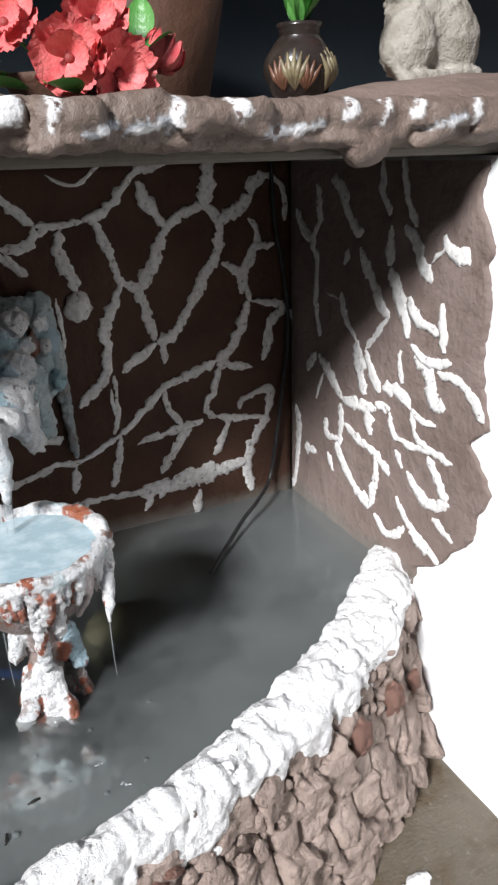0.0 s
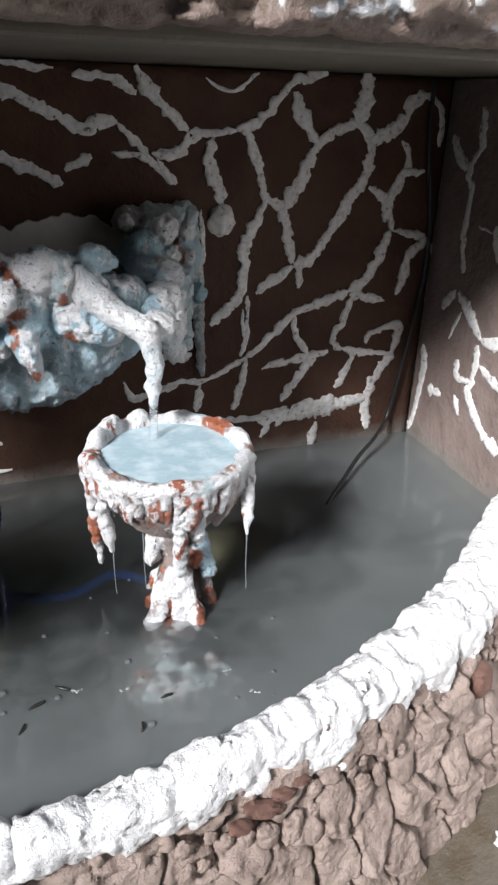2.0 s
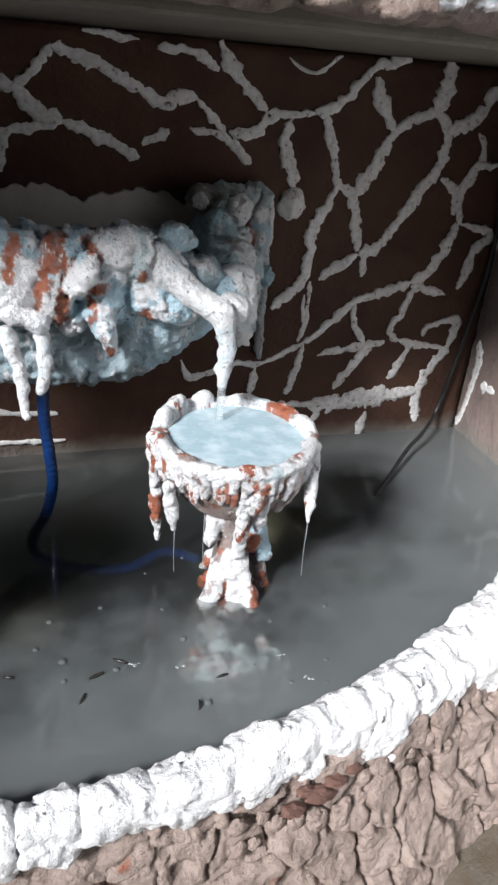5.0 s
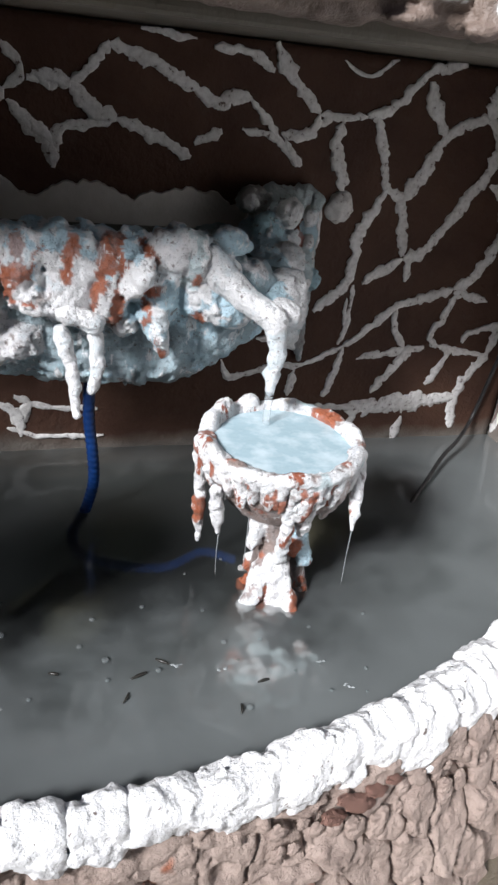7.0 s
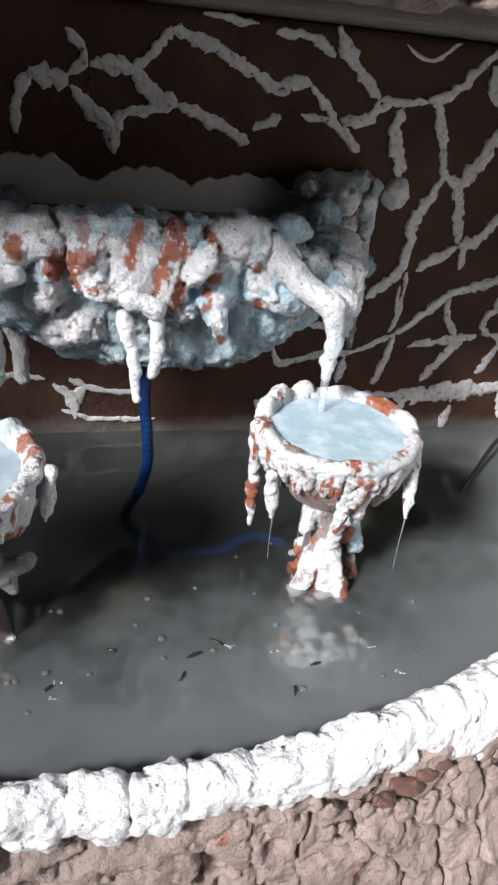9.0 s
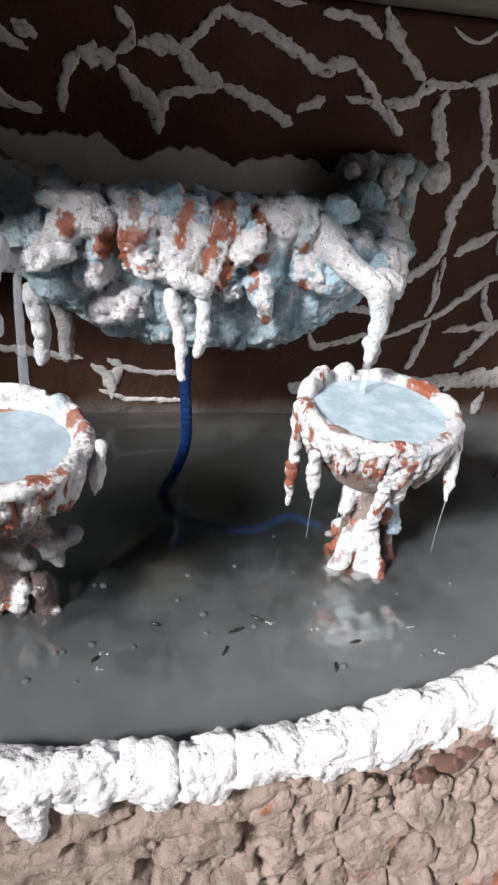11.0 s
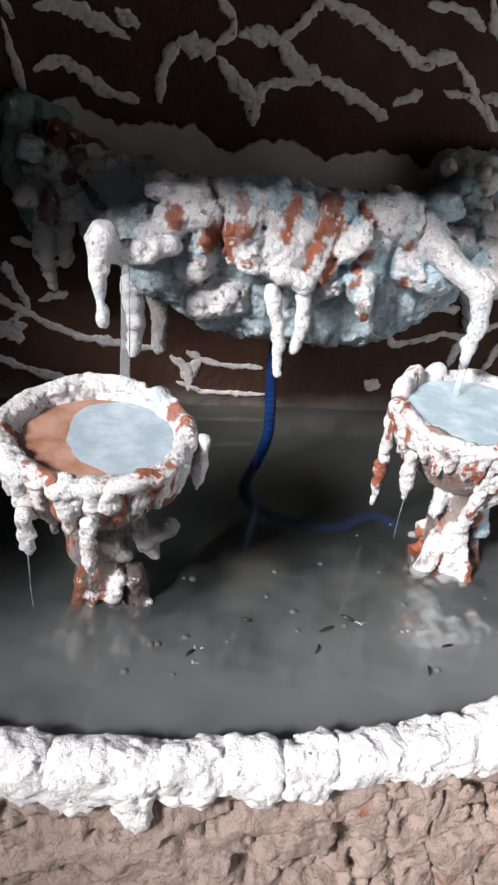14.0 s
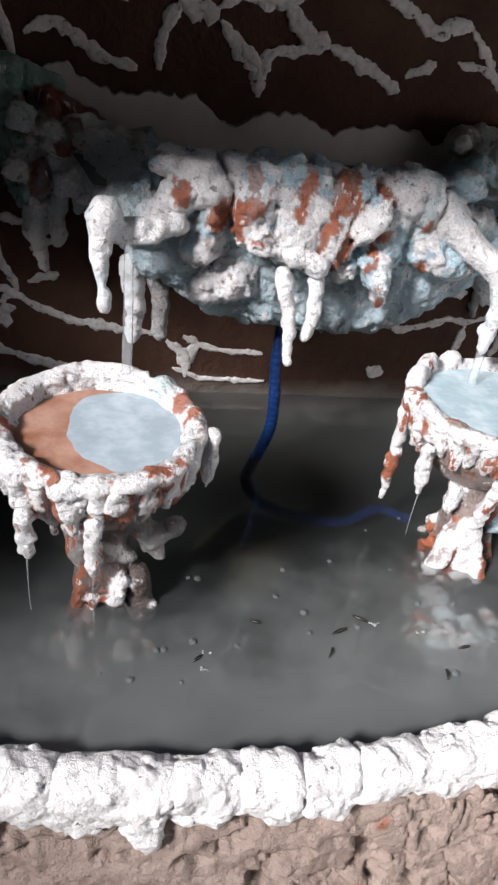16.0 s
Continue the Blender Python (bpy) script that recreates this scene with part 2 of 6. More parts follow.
SUBMERGED = plain("algae_stone", (0.15, 0.135, 0.075), (0.09, 0.085, 0.05), 20.0, 0.8)
BRICK = plain("terracotta_lump", (0.36, 0.19, 0.145), (0.27, 0.15, 0.115), 30.0, 0.75, ((45, 0.009, 6), (170, 0.003, 5)))
RUST_FLOOR = plain("rust_basin_bottom", (0.26, 0.11, 0.062), (0.42, 0.25, 0.185), 26.0, 0.3, ((30, 0.002, 3), (200, 0.0003, 2)))
TWIG = plain("dark_twig", (0.012, 0.012, 0.010), (0.03, 0.026, 0.02), 90.0, 0.4, None)

WHITE, BLUE, RUST, GREY = (0.80, 0.79, 0.785), (0.38, 0.56, 0.62), (0.34, 0.10, 0.045), (0.30, 0.29, 0.28)


# ---- shaping helpers ----
_table = np.random.RandomState(11).rand(32, 32, 32)


def lattice(p):
    """Smooth noise from 0 to 1 at points p (n, 3)."""
    i = np.floor(p).astype(int)
    u = p - i
    u = u * u * (3 - 2 * u)
    total = 0.0
    for a in (0, 1):
        for b in (0, 1):
            for c in (0, 1):
                w = (u[:, 0] if a else 1 - u[:, 0]) * (u[:, 1] if b else 1 - u[:, 1]) * (u[:, 2] if c else 1 - u[:, 2])
                total = total + w * _table[(i[:, 0] + a) % 32, (i[:, 1] + b) % 32, (i[:, 2] + c) % 32]
    return total


def rough(p, size, octaves=3):
    """Fractal noise from -1 to 1, of that size in metres."""
    total, amp, k = 0.0, 1.0, 1.0 / size
    for o in range(octaves):
        total = total + amp * (2 * lattice(p * k + 7.3 * o) - 1)
        amp, k = amp * 0.5, k * 2.1
    return total / 1.6


def billow(p, size, octaves=2):
    """Rounded swellings with sharp creases between them, from 0 to about 1."""
    total, amp, k = 0.0, 1.0, 1.0 / size
    for o in range(octaves):
        total = total + amp * np.abs(2 * lattice(p * k + 3.9 * o) - 1)
        amp, k = amp * 0.45, k * 2.2
    return total


class Clay:
    """A body of soft lumps pressed together, on a grid of cells h metres wide."""

    def __init__(self, lo, hi, h=0.004):
        self.lo, self.h = np.array(lo, float), h
        self.n = np.ceil((np.array(hi) - self.lo) / h).astype(int) + 1
        self.d = np.full(self.n, 1.0)
        self.c = np.zeros((*self.n, 3)) + WHITE

    def _box(self, lo, hi):
        a = np.clip(np.floor((np.array(lo) - self.lo) / self.h).astype(int), 0, self.n)
        b = np.clip(np.ceil((np.array(hi) - self.lo) / self.h).astype(int) + 1, 0, self.n)
        s = tuple(slice(x, y) for x, y in zip(a, b))
        g = np.meshgrid(*[self.lo[i] + self.h * np.arange(a[i], b[i]) for i in range(3)], indexing="ij")
        return s, np.stack(g, -1)

    def _join(self, s, d, k, colour):
        old = self.d[s]
        near = d < old
        w = np.clip(0.5 + 0.5 * (old - d) / k, 0, 1)
        self.d[s] = old * (1 - w) + d * w - k * w * (1 - w)
        self.c[s][near] = colour

    def ball(self, centre, radii, colour=WHITE, k=0.008, turn=None):
        radii = np.array(radii if hasattr(radii, "__len__") else (radii,) * 3, float)
        pad = radii.max() + 2.5 * k
        s, p = self._box(np.array(centre) - pad, np.array(centre) + pad)
        q = p - np.array(centre)
        if turn is not None:
            q = q @ np.array(Euler([radians(a) for a in turn]).to_matrix())
        r = np.sqrt(((q / radii) ** 2).sum(-1)) + 1e-9
        self._join(s, (r - 1) * radii.min() * (0.5 + 0.5 * np.minimum(r, 1.5)), k, colour)

    def rod(self, a, b, ra, rb, colour=WHITE, k=0.006):
        a, b = np.array(a, float), np.array(b, float)
        pad = max(ra, rb) + 2.5 * k
        s, p = self._box(np.minimum(a, b) - pad, np.maximum(a, b) + pad)
        ab = b - a
        t = np.clip(((p - a) @ ab) / (ab @ ab), 0, 1)
        self._join(s, np.linalg.norm(p - a - t[..., None] * ab, axis=-1) - (ra + (rb - ra) * t), k, colour)

    def block(self, lo, hi, round_by=0.01, colour=WHITE, k=0.008):
        c, half = (np.array(lo) + np.array(hi)) / 2, (np.array(hi) - np.array(lo)) / 2 - round_by
        s, p = self._box(np.array(lo) - 2.5 * k, np.array(hi) + 2.5 * k)
        q = np.abs(p - c) - half
        d = np.linalg.norm(np.maximum(q, 0), axis=-1) + np.minimum(q.max(-1), 0) - round_by
        self._join(s, d, k, colour)

    def turned(self, centre, profile, colour=WHITE, k=0.006):
        """A solid of revolution: profile gives the radius at heights, as (height, radius) pairs."""
        z0, z1 = profile[0][0], profile[-1][0]
        big = max(r for _, r in profile) + 0.02
        s, p = self._box((centre[0] - big, centre[1] - big, z0 - 0.02), (centre[0] + big, centre[1] + big, z1 + 0.02))
        r = np.hypot(p[..., 0] - centre[0], p[..., 1] - centre[1])
        want = np.interp(p[..., 2], [z for z, _ in profile], [q for _, q in profile])
        d = np.maximum(np.maximum((r - want) * 0.8, p[..., 2] - z1), z0 - p[..., 2])
        self._join(s, d, k, colour)

    def hollow(self, centre, radii, colour=None):
        radii = np.array(radii, float)
        s, p = self._box(np.array(centre) - radii - 0.01, np.array(centre) + radii + 0.01)
        r = np.sqrt((((p - np.array(centre)) / radii) ** 2).sum(-1))
        cut = (1 - r) * radii.min()
        if colour is not None:
            self.c[s][cut > self.d[s] - 0.004] = colour
        self.d[s] = np.maximum(self.d[s], cut)

    def crumble(self, size, amount, octaves=3):
        near = np.abs(self.d) < 0.02 + amount
        idx = np.argwhere(near)
        self.d[near] += amount * rough(self.lo + idx * self.h, size, octaves)

    def swell(self, size, amount, octaves=2):
        """Rounded swellings with creases between them."""
        near = np.abs(self.d) < 0.02 + amount
        idx = np.argwhere(near)
        self.d[near] -= amount * (billow(self.lo + idx * self.h, size, octaves) - 0.4)

    def paint(self, centre, radii, colour, tilt=0.0, proud=0.0, ragged=0.35, grain=0.008):
        """A dab of paint or slip laid on the surface, with a ragged edge, a little proud of it."""
        radii = np.array(radii, float)
        s, p = self._box(np.array(centre) - radii.max() * 1.5, np.array(centre) + radii.max() * 1.5)
        if not p.size:
            return
        q = (p - np.array(centre)) @ np.array(Euler((0, radians(tilt), 0)).to_matrix())
        r = np.sqrt(((q / radii) ** 2).sum(-1)) + ragged * rough(p.reshape(-1, 3), grain, 3).reshape(p.shape[:3])
        self.c[s][r < 1] = colour
        if proud:
            self.d[s] -= proud * np.clip((1.08 - r) / 0.16, 0, 1)

    def crust(self, colour, over, size, level, proud):
        """Ragged flakes of a second coat, sunken where proud is negative, over every place that has the colour `over`.
        """
        near = np.abs(self.d) < 0.012
        idx = np.argwhere(near)
        p = self.lo + idx * self.h
        f = rough(p, size, 4)
        hit = (f > level) & (np.abs(self.c[near] - np.array(over)).sum(1) < 0.02)
        self.d[near] -= proud * np.clip((f - level) / 0.10, 0, 1) * hit
        c = self.c[near]
        c[hit] = colour
        self.c[near] = c

    def mesh(self, name, mat):
        d, n = self.d, self.n
        d[0], d[-1], d[:, 0], d[:, -1], d[:, :, 0], d[:, :, -1] = (1.0,) * 6
        inside = d < 0
        corners = [(a, b, c) for a in (0, 1) for b in (0, 1) for c in (0, 1)]
        m = n - 1
        count = sum(inside[a:a + m[0], b:b + m[1], c:c + m[2]].astype(np.int8) for a, b, c in corners)
        cells = np.argwhere((count > 0) & (count < 8))
        ids = np.full(m, -1)
        ids[tuple(cells.T)] = np.arange(len(cells))
        spot, hits = np.zeros((len(cells), 3)), np.zeros(len(cells))
        for a in corners:
            for axis in range(3):
                if a[axis]:
                    continue
                b = tuple(v + (i == axis) for i, v in enumerate(a))
                da, db = d[tuple((cells + a).T)], d[tuple((cells + b).T)]
                cross = (da < 0) != (db < 0)
                t = np.where(cross, da / np.where(cross, da - db, 1), 0)
                p = np.array(a) + t[:, None] * (np.array(b) - np.array(a))
                spot += np.where(cross[:, None], p, 0)
                hits += cross
        verts = self.lo + (cells + spot / hits[:, None]) * self.h
        quads = []
        for axis in range(3):
            u, v = (axis + 1) % 3, (axis + 2) % 3
            lo_s = [slice(1, m[0]), slice(1, m[1]), slice(1, m[2])]
            lo_s[axis] = slice(0, m[axis])
            hi_s = list(lo_s)
            hi_s[axis] = slice(1, m[axis] + 1)
            a, b = inside[tuple(lo_s)], inside[tuple(hi_s)]
            base = np.array([s.start for s in lo_s])
            eu, ev = np.eye(3, dtype=int)[u], np.eye(3, dtype=int)[v]
            for flag, order in ((a & ~b, (0, 1, 2, 3)), (b & ~a, (3, 2, 1, 0))):
                e = np.argwhere(flag) + base
                ring = [e - eu - ev, e - ev, e, e - eu]
                quads.append(np.stack([ids[tuple(ring[i].T)] for i in order], 1))
        me = bpy.data.meshes.new(name)
        me.from_pydata(verts.tolist(), [], np.concatenate(quads).tolist())
        me.polygons.foreach_set("use_smooth", [True] * len(me.polygons))
        col = me.attributes.new("paint", "FLOAT_COLOR", "POINT")
        drag = np.stack([rough(verts + q, 0.006, 3) for q in (0.0, 0.7, 1.9)], 1) * 0.0022   # brush-dragged edges
        at = np.clip(np.rint((verts + drag - self.lo) / self.h).astype(int), 0, self.n - 1)
        rgba = np.ones((len(verts), 4))
        rgba[:, :3] = self.c[tuple(at.T)]
        faces = np.concatenate(quads)
        spread, share = np.zeros((len(verts), 3)), np.zeros(len(verts))
        mean = rgba[faces, :3].mean(1)
        for k in range(4):
            np.add.at(spread, faces[:, k], mean)
            np.add.at(share, faces[:, k], 1)
        rgba[:, :3] = 0.6 * rgba[:, :3] + 0.4 * spread / np.maximum(share, 1)[:, None]
        col.data.foreach_set("color", rgba.ravel())
        me.materials.append(mat)
        return me


def put(name, me, parent=None, label="", category="", group="", kind=""):
    ob = new(name, me)
    if parent is not None:
        ob.parent = parent
    return tagged(ob, label, category, group, kind)


def base(name, at, label, category, group="", kind=""):
    ob = new(name)
    ob.location = at
    ob.empty_display_size = 0.05
    return tagged(ob, label, category, group, kind)


def under(ob, parent):
    """Puts ob, built in world places, under a thing."""
    ob.parent = parent
    ob.matrix_parent_inverse = Matrix.Translation(-parent.location)
    return ob


def from_arrays(name, verts, faces, mat, smooth=True):
    me = bpy.data.meshes.new(name)
    me.from_pydata([tuple(v) for v in verts], [], [tuple(f) for f in faces])
    me.polygons.foreach_set("use_smooth", [smooth] * len(me.polygons))
    me.materials.append(mat)
    return me


def box_mesh(name, lo, hi, mat, bevel=0.0):
    bm = bmesh.new()
    bmesh.ops.create_cube(bm, size=1.0)
    for v in bm.verts:
        v.co = Vector([lo[i] + (v.co[i] + 0.5) * (hi[i] - lo[i]) for i in range(3)])
    if bevel:
        bmesh.ops.bevel(bm, geom=bm.edges[:], offset=bevel, segments=3, affect="EDGES", profile=0.5)
    me = bpy.data.meshes.new(name)
    bm.to_mesh(me)
    bm.free()
    me.materials.append(mat)
    return me


def smooth_line(points, step):
    """Catmull-Rom line through points, resampled at even steps."""
    p = np.array(points, float)
    p = np.vstack([2 * p[0] - p[1], p, 2 * p[-1] - p[-2]])
    out = []
    for i in range(1, len(p) - 2):
        t = np.linspace(0, 1, 24, endpoint=False)[:, None]
        out.append(0.5 * (2 * p[i] + (p[i + 1] - p[i - 1]) * t + (2 * p[i - 1] - 5 * p[i] + 4 * p[i + 1] - p[i + 2]) * t ** 2
                          + (3 * p[i] - p[i - 1] - 3 * p[i + 1] + p[i + 2]) * t ** 3))
    q = np.vstack(out + [p[-2:-1]])
    run = np.concatenate([[0], np.cumsum(np.linalg.norm(np.diff(q, axis=0), axis=1))])
    s = np.linspace(0, run[-1], max(3, int(run[-1] / step)))
    return np.stack([np.interp(s, run, q[:, i]) for i in range(q.shape[1])], 1)


def tube(name, points, radii, mat, sides=10, lumpy=0.0, step=0.004, seed=0):
    """A round rope through points, its radius following radii, closed at both ends."""
    line = smooth_line(points, step)
    n = len(line)
    r = np.interp(np.linspace(0, 1, n), np.linspace(0, 1, len(radii)), radii)
    tang = np.gradient(line, axis=0)
    tang /= np.linalg.norm(tang, axis=1)[:, None] + 1e-12
    ref = np.array([0.0, 1.0, 0.0]) if abs(tang[0][1]) < 0.8 else np.array([1.0, 0.0, 0.0])
    rings = []
    for i in range(n):
        a = np.cross(tang[i], ref)
        a /= np.linalg.norm(a)
        b = np.cross(tang[i], a)
        ang = np.linspace(0, 2 * np.pi, sides, endpoint=False)
        rings.append(line[i] + r[i] * (np.cos(ang)[:, None] * a + np.sin(ang)[:, None] * b))
    v = np.vstack(rings)
    if lumpy:
        centre = np.repeat(line, sides, axis=0)
        v = centre + (v - centre) * (1 + lumpy * rough(v + seed * 0.37, 0.02, 3))[:, None]
    faces = [(i * sides + j, i * sides + (j + 1) % sides, (i + 1) * sides + (j + 1) % sides, (i + 1) * sides + j) for i in range(n - 1) for j in range(sides)]
    faces += [tuple(range(sides))[::-1], tuple((n - 1) * sides + j for j in range(sides))]
    return from_arrays(name, v, faces, mat)


# ---- structure ----
WALL_X, LEFT_X, SHELF_Z, FLOOR_Z = 0.600, -0.900, 0.556, -0.245
RIM_C, RIM_R = (-0.157, 0.500), 1.092      # the pond's front edge is an arc


def relief_wall(name, u0, u1, v0, v1, place, mat, amount=0.004, step=0.012, thick=0.25, away=(0, 1, 0)):
    """A wall with an uneven trowelled face; place(u, v) gives the face's points, away its inner side."""
    nu, nv = max(2, int((u1 - u0) / step)), max(2, int((v1 - v0) / step))
    uu, vv = np.meshgrid(np.linspace(u0, u1, nu), np.linspace(v0, v1, nv), indexing="ij")
    p = np.array([place(u, v) for u, v in zip(uu.ravel(), vv.ravel())])
    n = np.array(away, float)
    p = p + n * (amount * np.abs(rough(p, 0.09, 3)))[:, None]
    back = np.array([place(u, v) for u, v in ((u0, v0), (u1, v0), (u1, v1), (u0, v1))]) + n * thick
    faces = [(i * nv + j, (i + 1) * nv + j, (i + 1) * nv + j + 1, i * nv + j + 1) for i in range(nu - 1) for j in range(nv - 1)]
    k = nu * nv
    edges = ([i * nv for i in range(nu)], [(nu - 1) * nv + j for j in range(nv)], [(nu - 1 - i) * nv + nv - 1 for i in range(nu)], [nv - 1 - j for j in range(nv)])
    for e, row in enumerate(edges):
        faces.append(tuple(row[::-1]) + (k + e, k + (e + 1) % 4))
    faces.append((k + 3, k + 2, k + 1, k))
    return from_arrays(name, np.vstack([p, back]), faces, mat)


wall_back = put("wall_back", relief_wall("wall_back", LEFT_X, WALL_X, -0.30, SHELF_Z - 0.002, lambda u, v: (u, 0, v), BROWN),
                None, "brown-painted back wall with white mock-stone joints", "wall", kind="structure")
wall_right = put("wall_right", relief_wall("wall_right", -1.6, 0.25, FLOOR_Z - 0.05, SHELF_Z - 0.002, lambda u, v: (WALL_X + 0.004, u, v), WHITE_WALL, 0.003, away=(1, 0, 0)),
                 None, "white plastered side wall, painted brown inside the pond", "wall", kind="structure")
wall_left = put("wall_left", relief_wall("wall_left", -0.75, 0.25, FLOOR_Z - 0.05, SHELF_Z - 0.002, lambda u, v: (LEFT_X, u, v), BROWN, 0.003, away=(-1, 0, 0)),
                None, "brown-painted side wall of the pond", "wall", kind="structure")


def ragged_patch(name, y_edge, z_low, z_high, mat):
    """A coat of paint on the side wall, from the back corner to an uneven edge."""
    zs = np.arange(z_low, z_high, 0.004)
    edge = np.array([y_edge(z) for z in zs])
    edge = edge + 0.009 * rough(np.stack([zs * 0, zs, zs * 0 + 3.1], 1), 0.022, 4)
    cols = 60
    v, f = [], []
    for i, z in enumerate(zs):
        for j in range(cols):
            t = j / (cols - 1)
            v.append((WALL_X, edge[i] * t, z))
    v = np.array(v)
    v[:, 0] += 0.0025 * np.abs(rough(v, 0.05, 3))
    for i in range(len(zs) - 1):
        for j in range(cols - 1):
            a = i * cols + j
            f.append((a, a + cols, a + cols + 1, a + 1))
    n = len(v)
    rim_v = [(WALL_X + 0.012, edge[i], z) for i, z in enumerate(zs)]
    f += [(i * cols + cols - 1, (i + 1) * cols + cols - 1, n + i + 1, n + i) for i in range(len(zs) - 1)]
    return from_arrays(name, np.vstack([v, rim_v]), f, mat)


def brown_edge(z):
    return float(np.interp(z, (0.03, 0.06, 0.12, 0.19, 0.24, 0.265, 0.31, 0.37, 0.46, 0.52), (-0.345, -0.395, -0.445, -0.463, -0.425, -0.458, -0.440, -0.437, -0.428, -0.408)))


put("brown_paint", ragged_patch("brown_paint", brown_edge, -0.29, SHELF_Z - 0.003, SUNLIT_BROWN), wall_right, "brown paint coat with a ragged edge")


def bare_band(x0, x1):
    """Unpainted plaster over the trough, with a scalloped upper edge."""
    xs = np.arange(x0, x1, 0.003)
    k = np.stack([xs, xs * 0, xs * 0 + 0.7], 1)
    top = 0.362 + 0.021 * np.abs(np.sin((xs + 0.02) * 24.0)) + 0.013 * rough(k, 0.016, 4)
    top = top + 0.02 * np.clip((-xs - 0.15) / 0.15, 0, 1)
    top *= 1.0 - 0.04 * np.clip((xs - 0.11) / 0.06, 0, 1)
    v = []
    for x, z in zip(xs, top):
        v += [(x, -0.003, 0.27), (x, -0.0035, 0.33), (x, -0.004, z - 0.002), (x, 0.004, z)]
    f = [(4 * i + j, 4 * i + 4 + j, 4 * i + 5 + j, 4 * i + 1 + j) for i in range(len(xs) - 1) for j in range(3)]
    return from_arrays("bare_plaster", v, f, BARE, False)


put("bare_plaster", bare_band(-0.375, 0.155), wall_back, "unpainted grey plaster band over the trough")

# ground and pond bottom
put("ground", box_mesh("ground", (-60, -60, FLOOR_Z - 0.3), (60, 60, FLOOR_Z), FLOOR), None, "stained brown-grey concrete floor", "floor", kind="structure")


# unseen walls added around the pond to cut off low sky light
ADDED_WALL = plain("added_wall_plaster", (0.30, 0.27, 0.24), (0.24, 0.21, 0.19), 2.0, 0.8)
put("wall_added_front", box_mesh("wall_added_front", (-3.0, -3.3, FLOOR_Z), (3.2, -3.1, 2.0), ADDED_WALL), None, "plain unseen wall added to close the place and block low sky", "wall", kind="structure")
put("wall_added_left", box_mesh("wall_added_left", (-3.0, -3.1, FLOOR_Z), (-2.8, 0.62, 1.9), ADDED_WALL), None, "plain unseen wall added to close the place and block low sky", "wall", kind="structure")
put("wall_added_right", box_mesh("wall_added_right", (3.0, -3.1, FLOOR_Z), (3.2, 0.62, 2.55), ADDED_WALL), None, "plain unseen wall added to close the place and block low sky", "wall", kind="structure")
put("wall_added_back", box_mesh("wall_added_back", (-3.0, 0.62, FLOOR_Z), (3.2, 0.82, 2.55), ADDED_WALL), None, "plain unseen wall added to close the place and block low sky", "wall", kind="structure")


def arc_points(offset, n=120):
    """Points of the pond's front arc, moved outwards by offset."""
    x = np.linspace(LEFT_X, WALL_X + 0.004, n)
    r = RIM_R + offset
    return np.stack([x, RIM_C[1] - np.sqrt(r * r - (x - RIM_C[0]) ** 2)], 1)


def water_sheet(name, z, mat, inset):
    a = arc_points(-inset)
    v = [(x, y, z) for x, y in a] + [(x, 0.006, z) for x, _ in a]
    n = len(a)
    return from_arrays(name, v, [(i, i + 1, n + i + 1, n + i) for i in range(n - 1)], mat, False)


put("pond_bottom", water_sheet("pond_bottom", FLOOR_Z + 0.05, BOTTOM, 0.0), None, "dark silted pond bottom", "pond bottom", kind="structure")
water = put("water", water_sheet("water", 0.0, WATER, -0.002), None, "murky grey-green pond water, still surface", "water", kind="structure")
water.visible_shadow = False                         # the water lets daylight in
for z in (-0.040, -0.075):
    put("silt_layer", water_sheet("silt_layer", z, HAZE, 0.0), water, "cloudy silt under the surface").visible_shadow = False

# slab over the pond, with the wall behind it
shelf = base("shelf", (0.1, -0.47, SHELF_Z), "brown-painted concrete shelf with a lumpy white-streaked edge", "shelf", kind="structure")
under(put("slab", box_mesh("slab", (-1.3, -0.412, SHELF_Z), (1.5, 0.62, SHELF_Z + 0.048), UNDERSIDE, 0.006)), shelf)
put("wall_behind_shelf", box_mesh("wall_behind_shelf", (-1.3, 0.40, SHELF_Z + 0.05), (1.5, 0.60, 1.9), SHADED_NICHE), None, "blue wall behind the shelf, niche shade in its dark colour", "wall", kind="structure")
# unseen slab, added to close the niche from above
put("added_niche_top", box_mesh("added_niche_top", (-1.3, -0.30, 1.45), (1.5, 0.60, 1.55), SHADED_NICHE), None, "unseen dark slab added over the shelf niche", "ceiling", kind="structure")


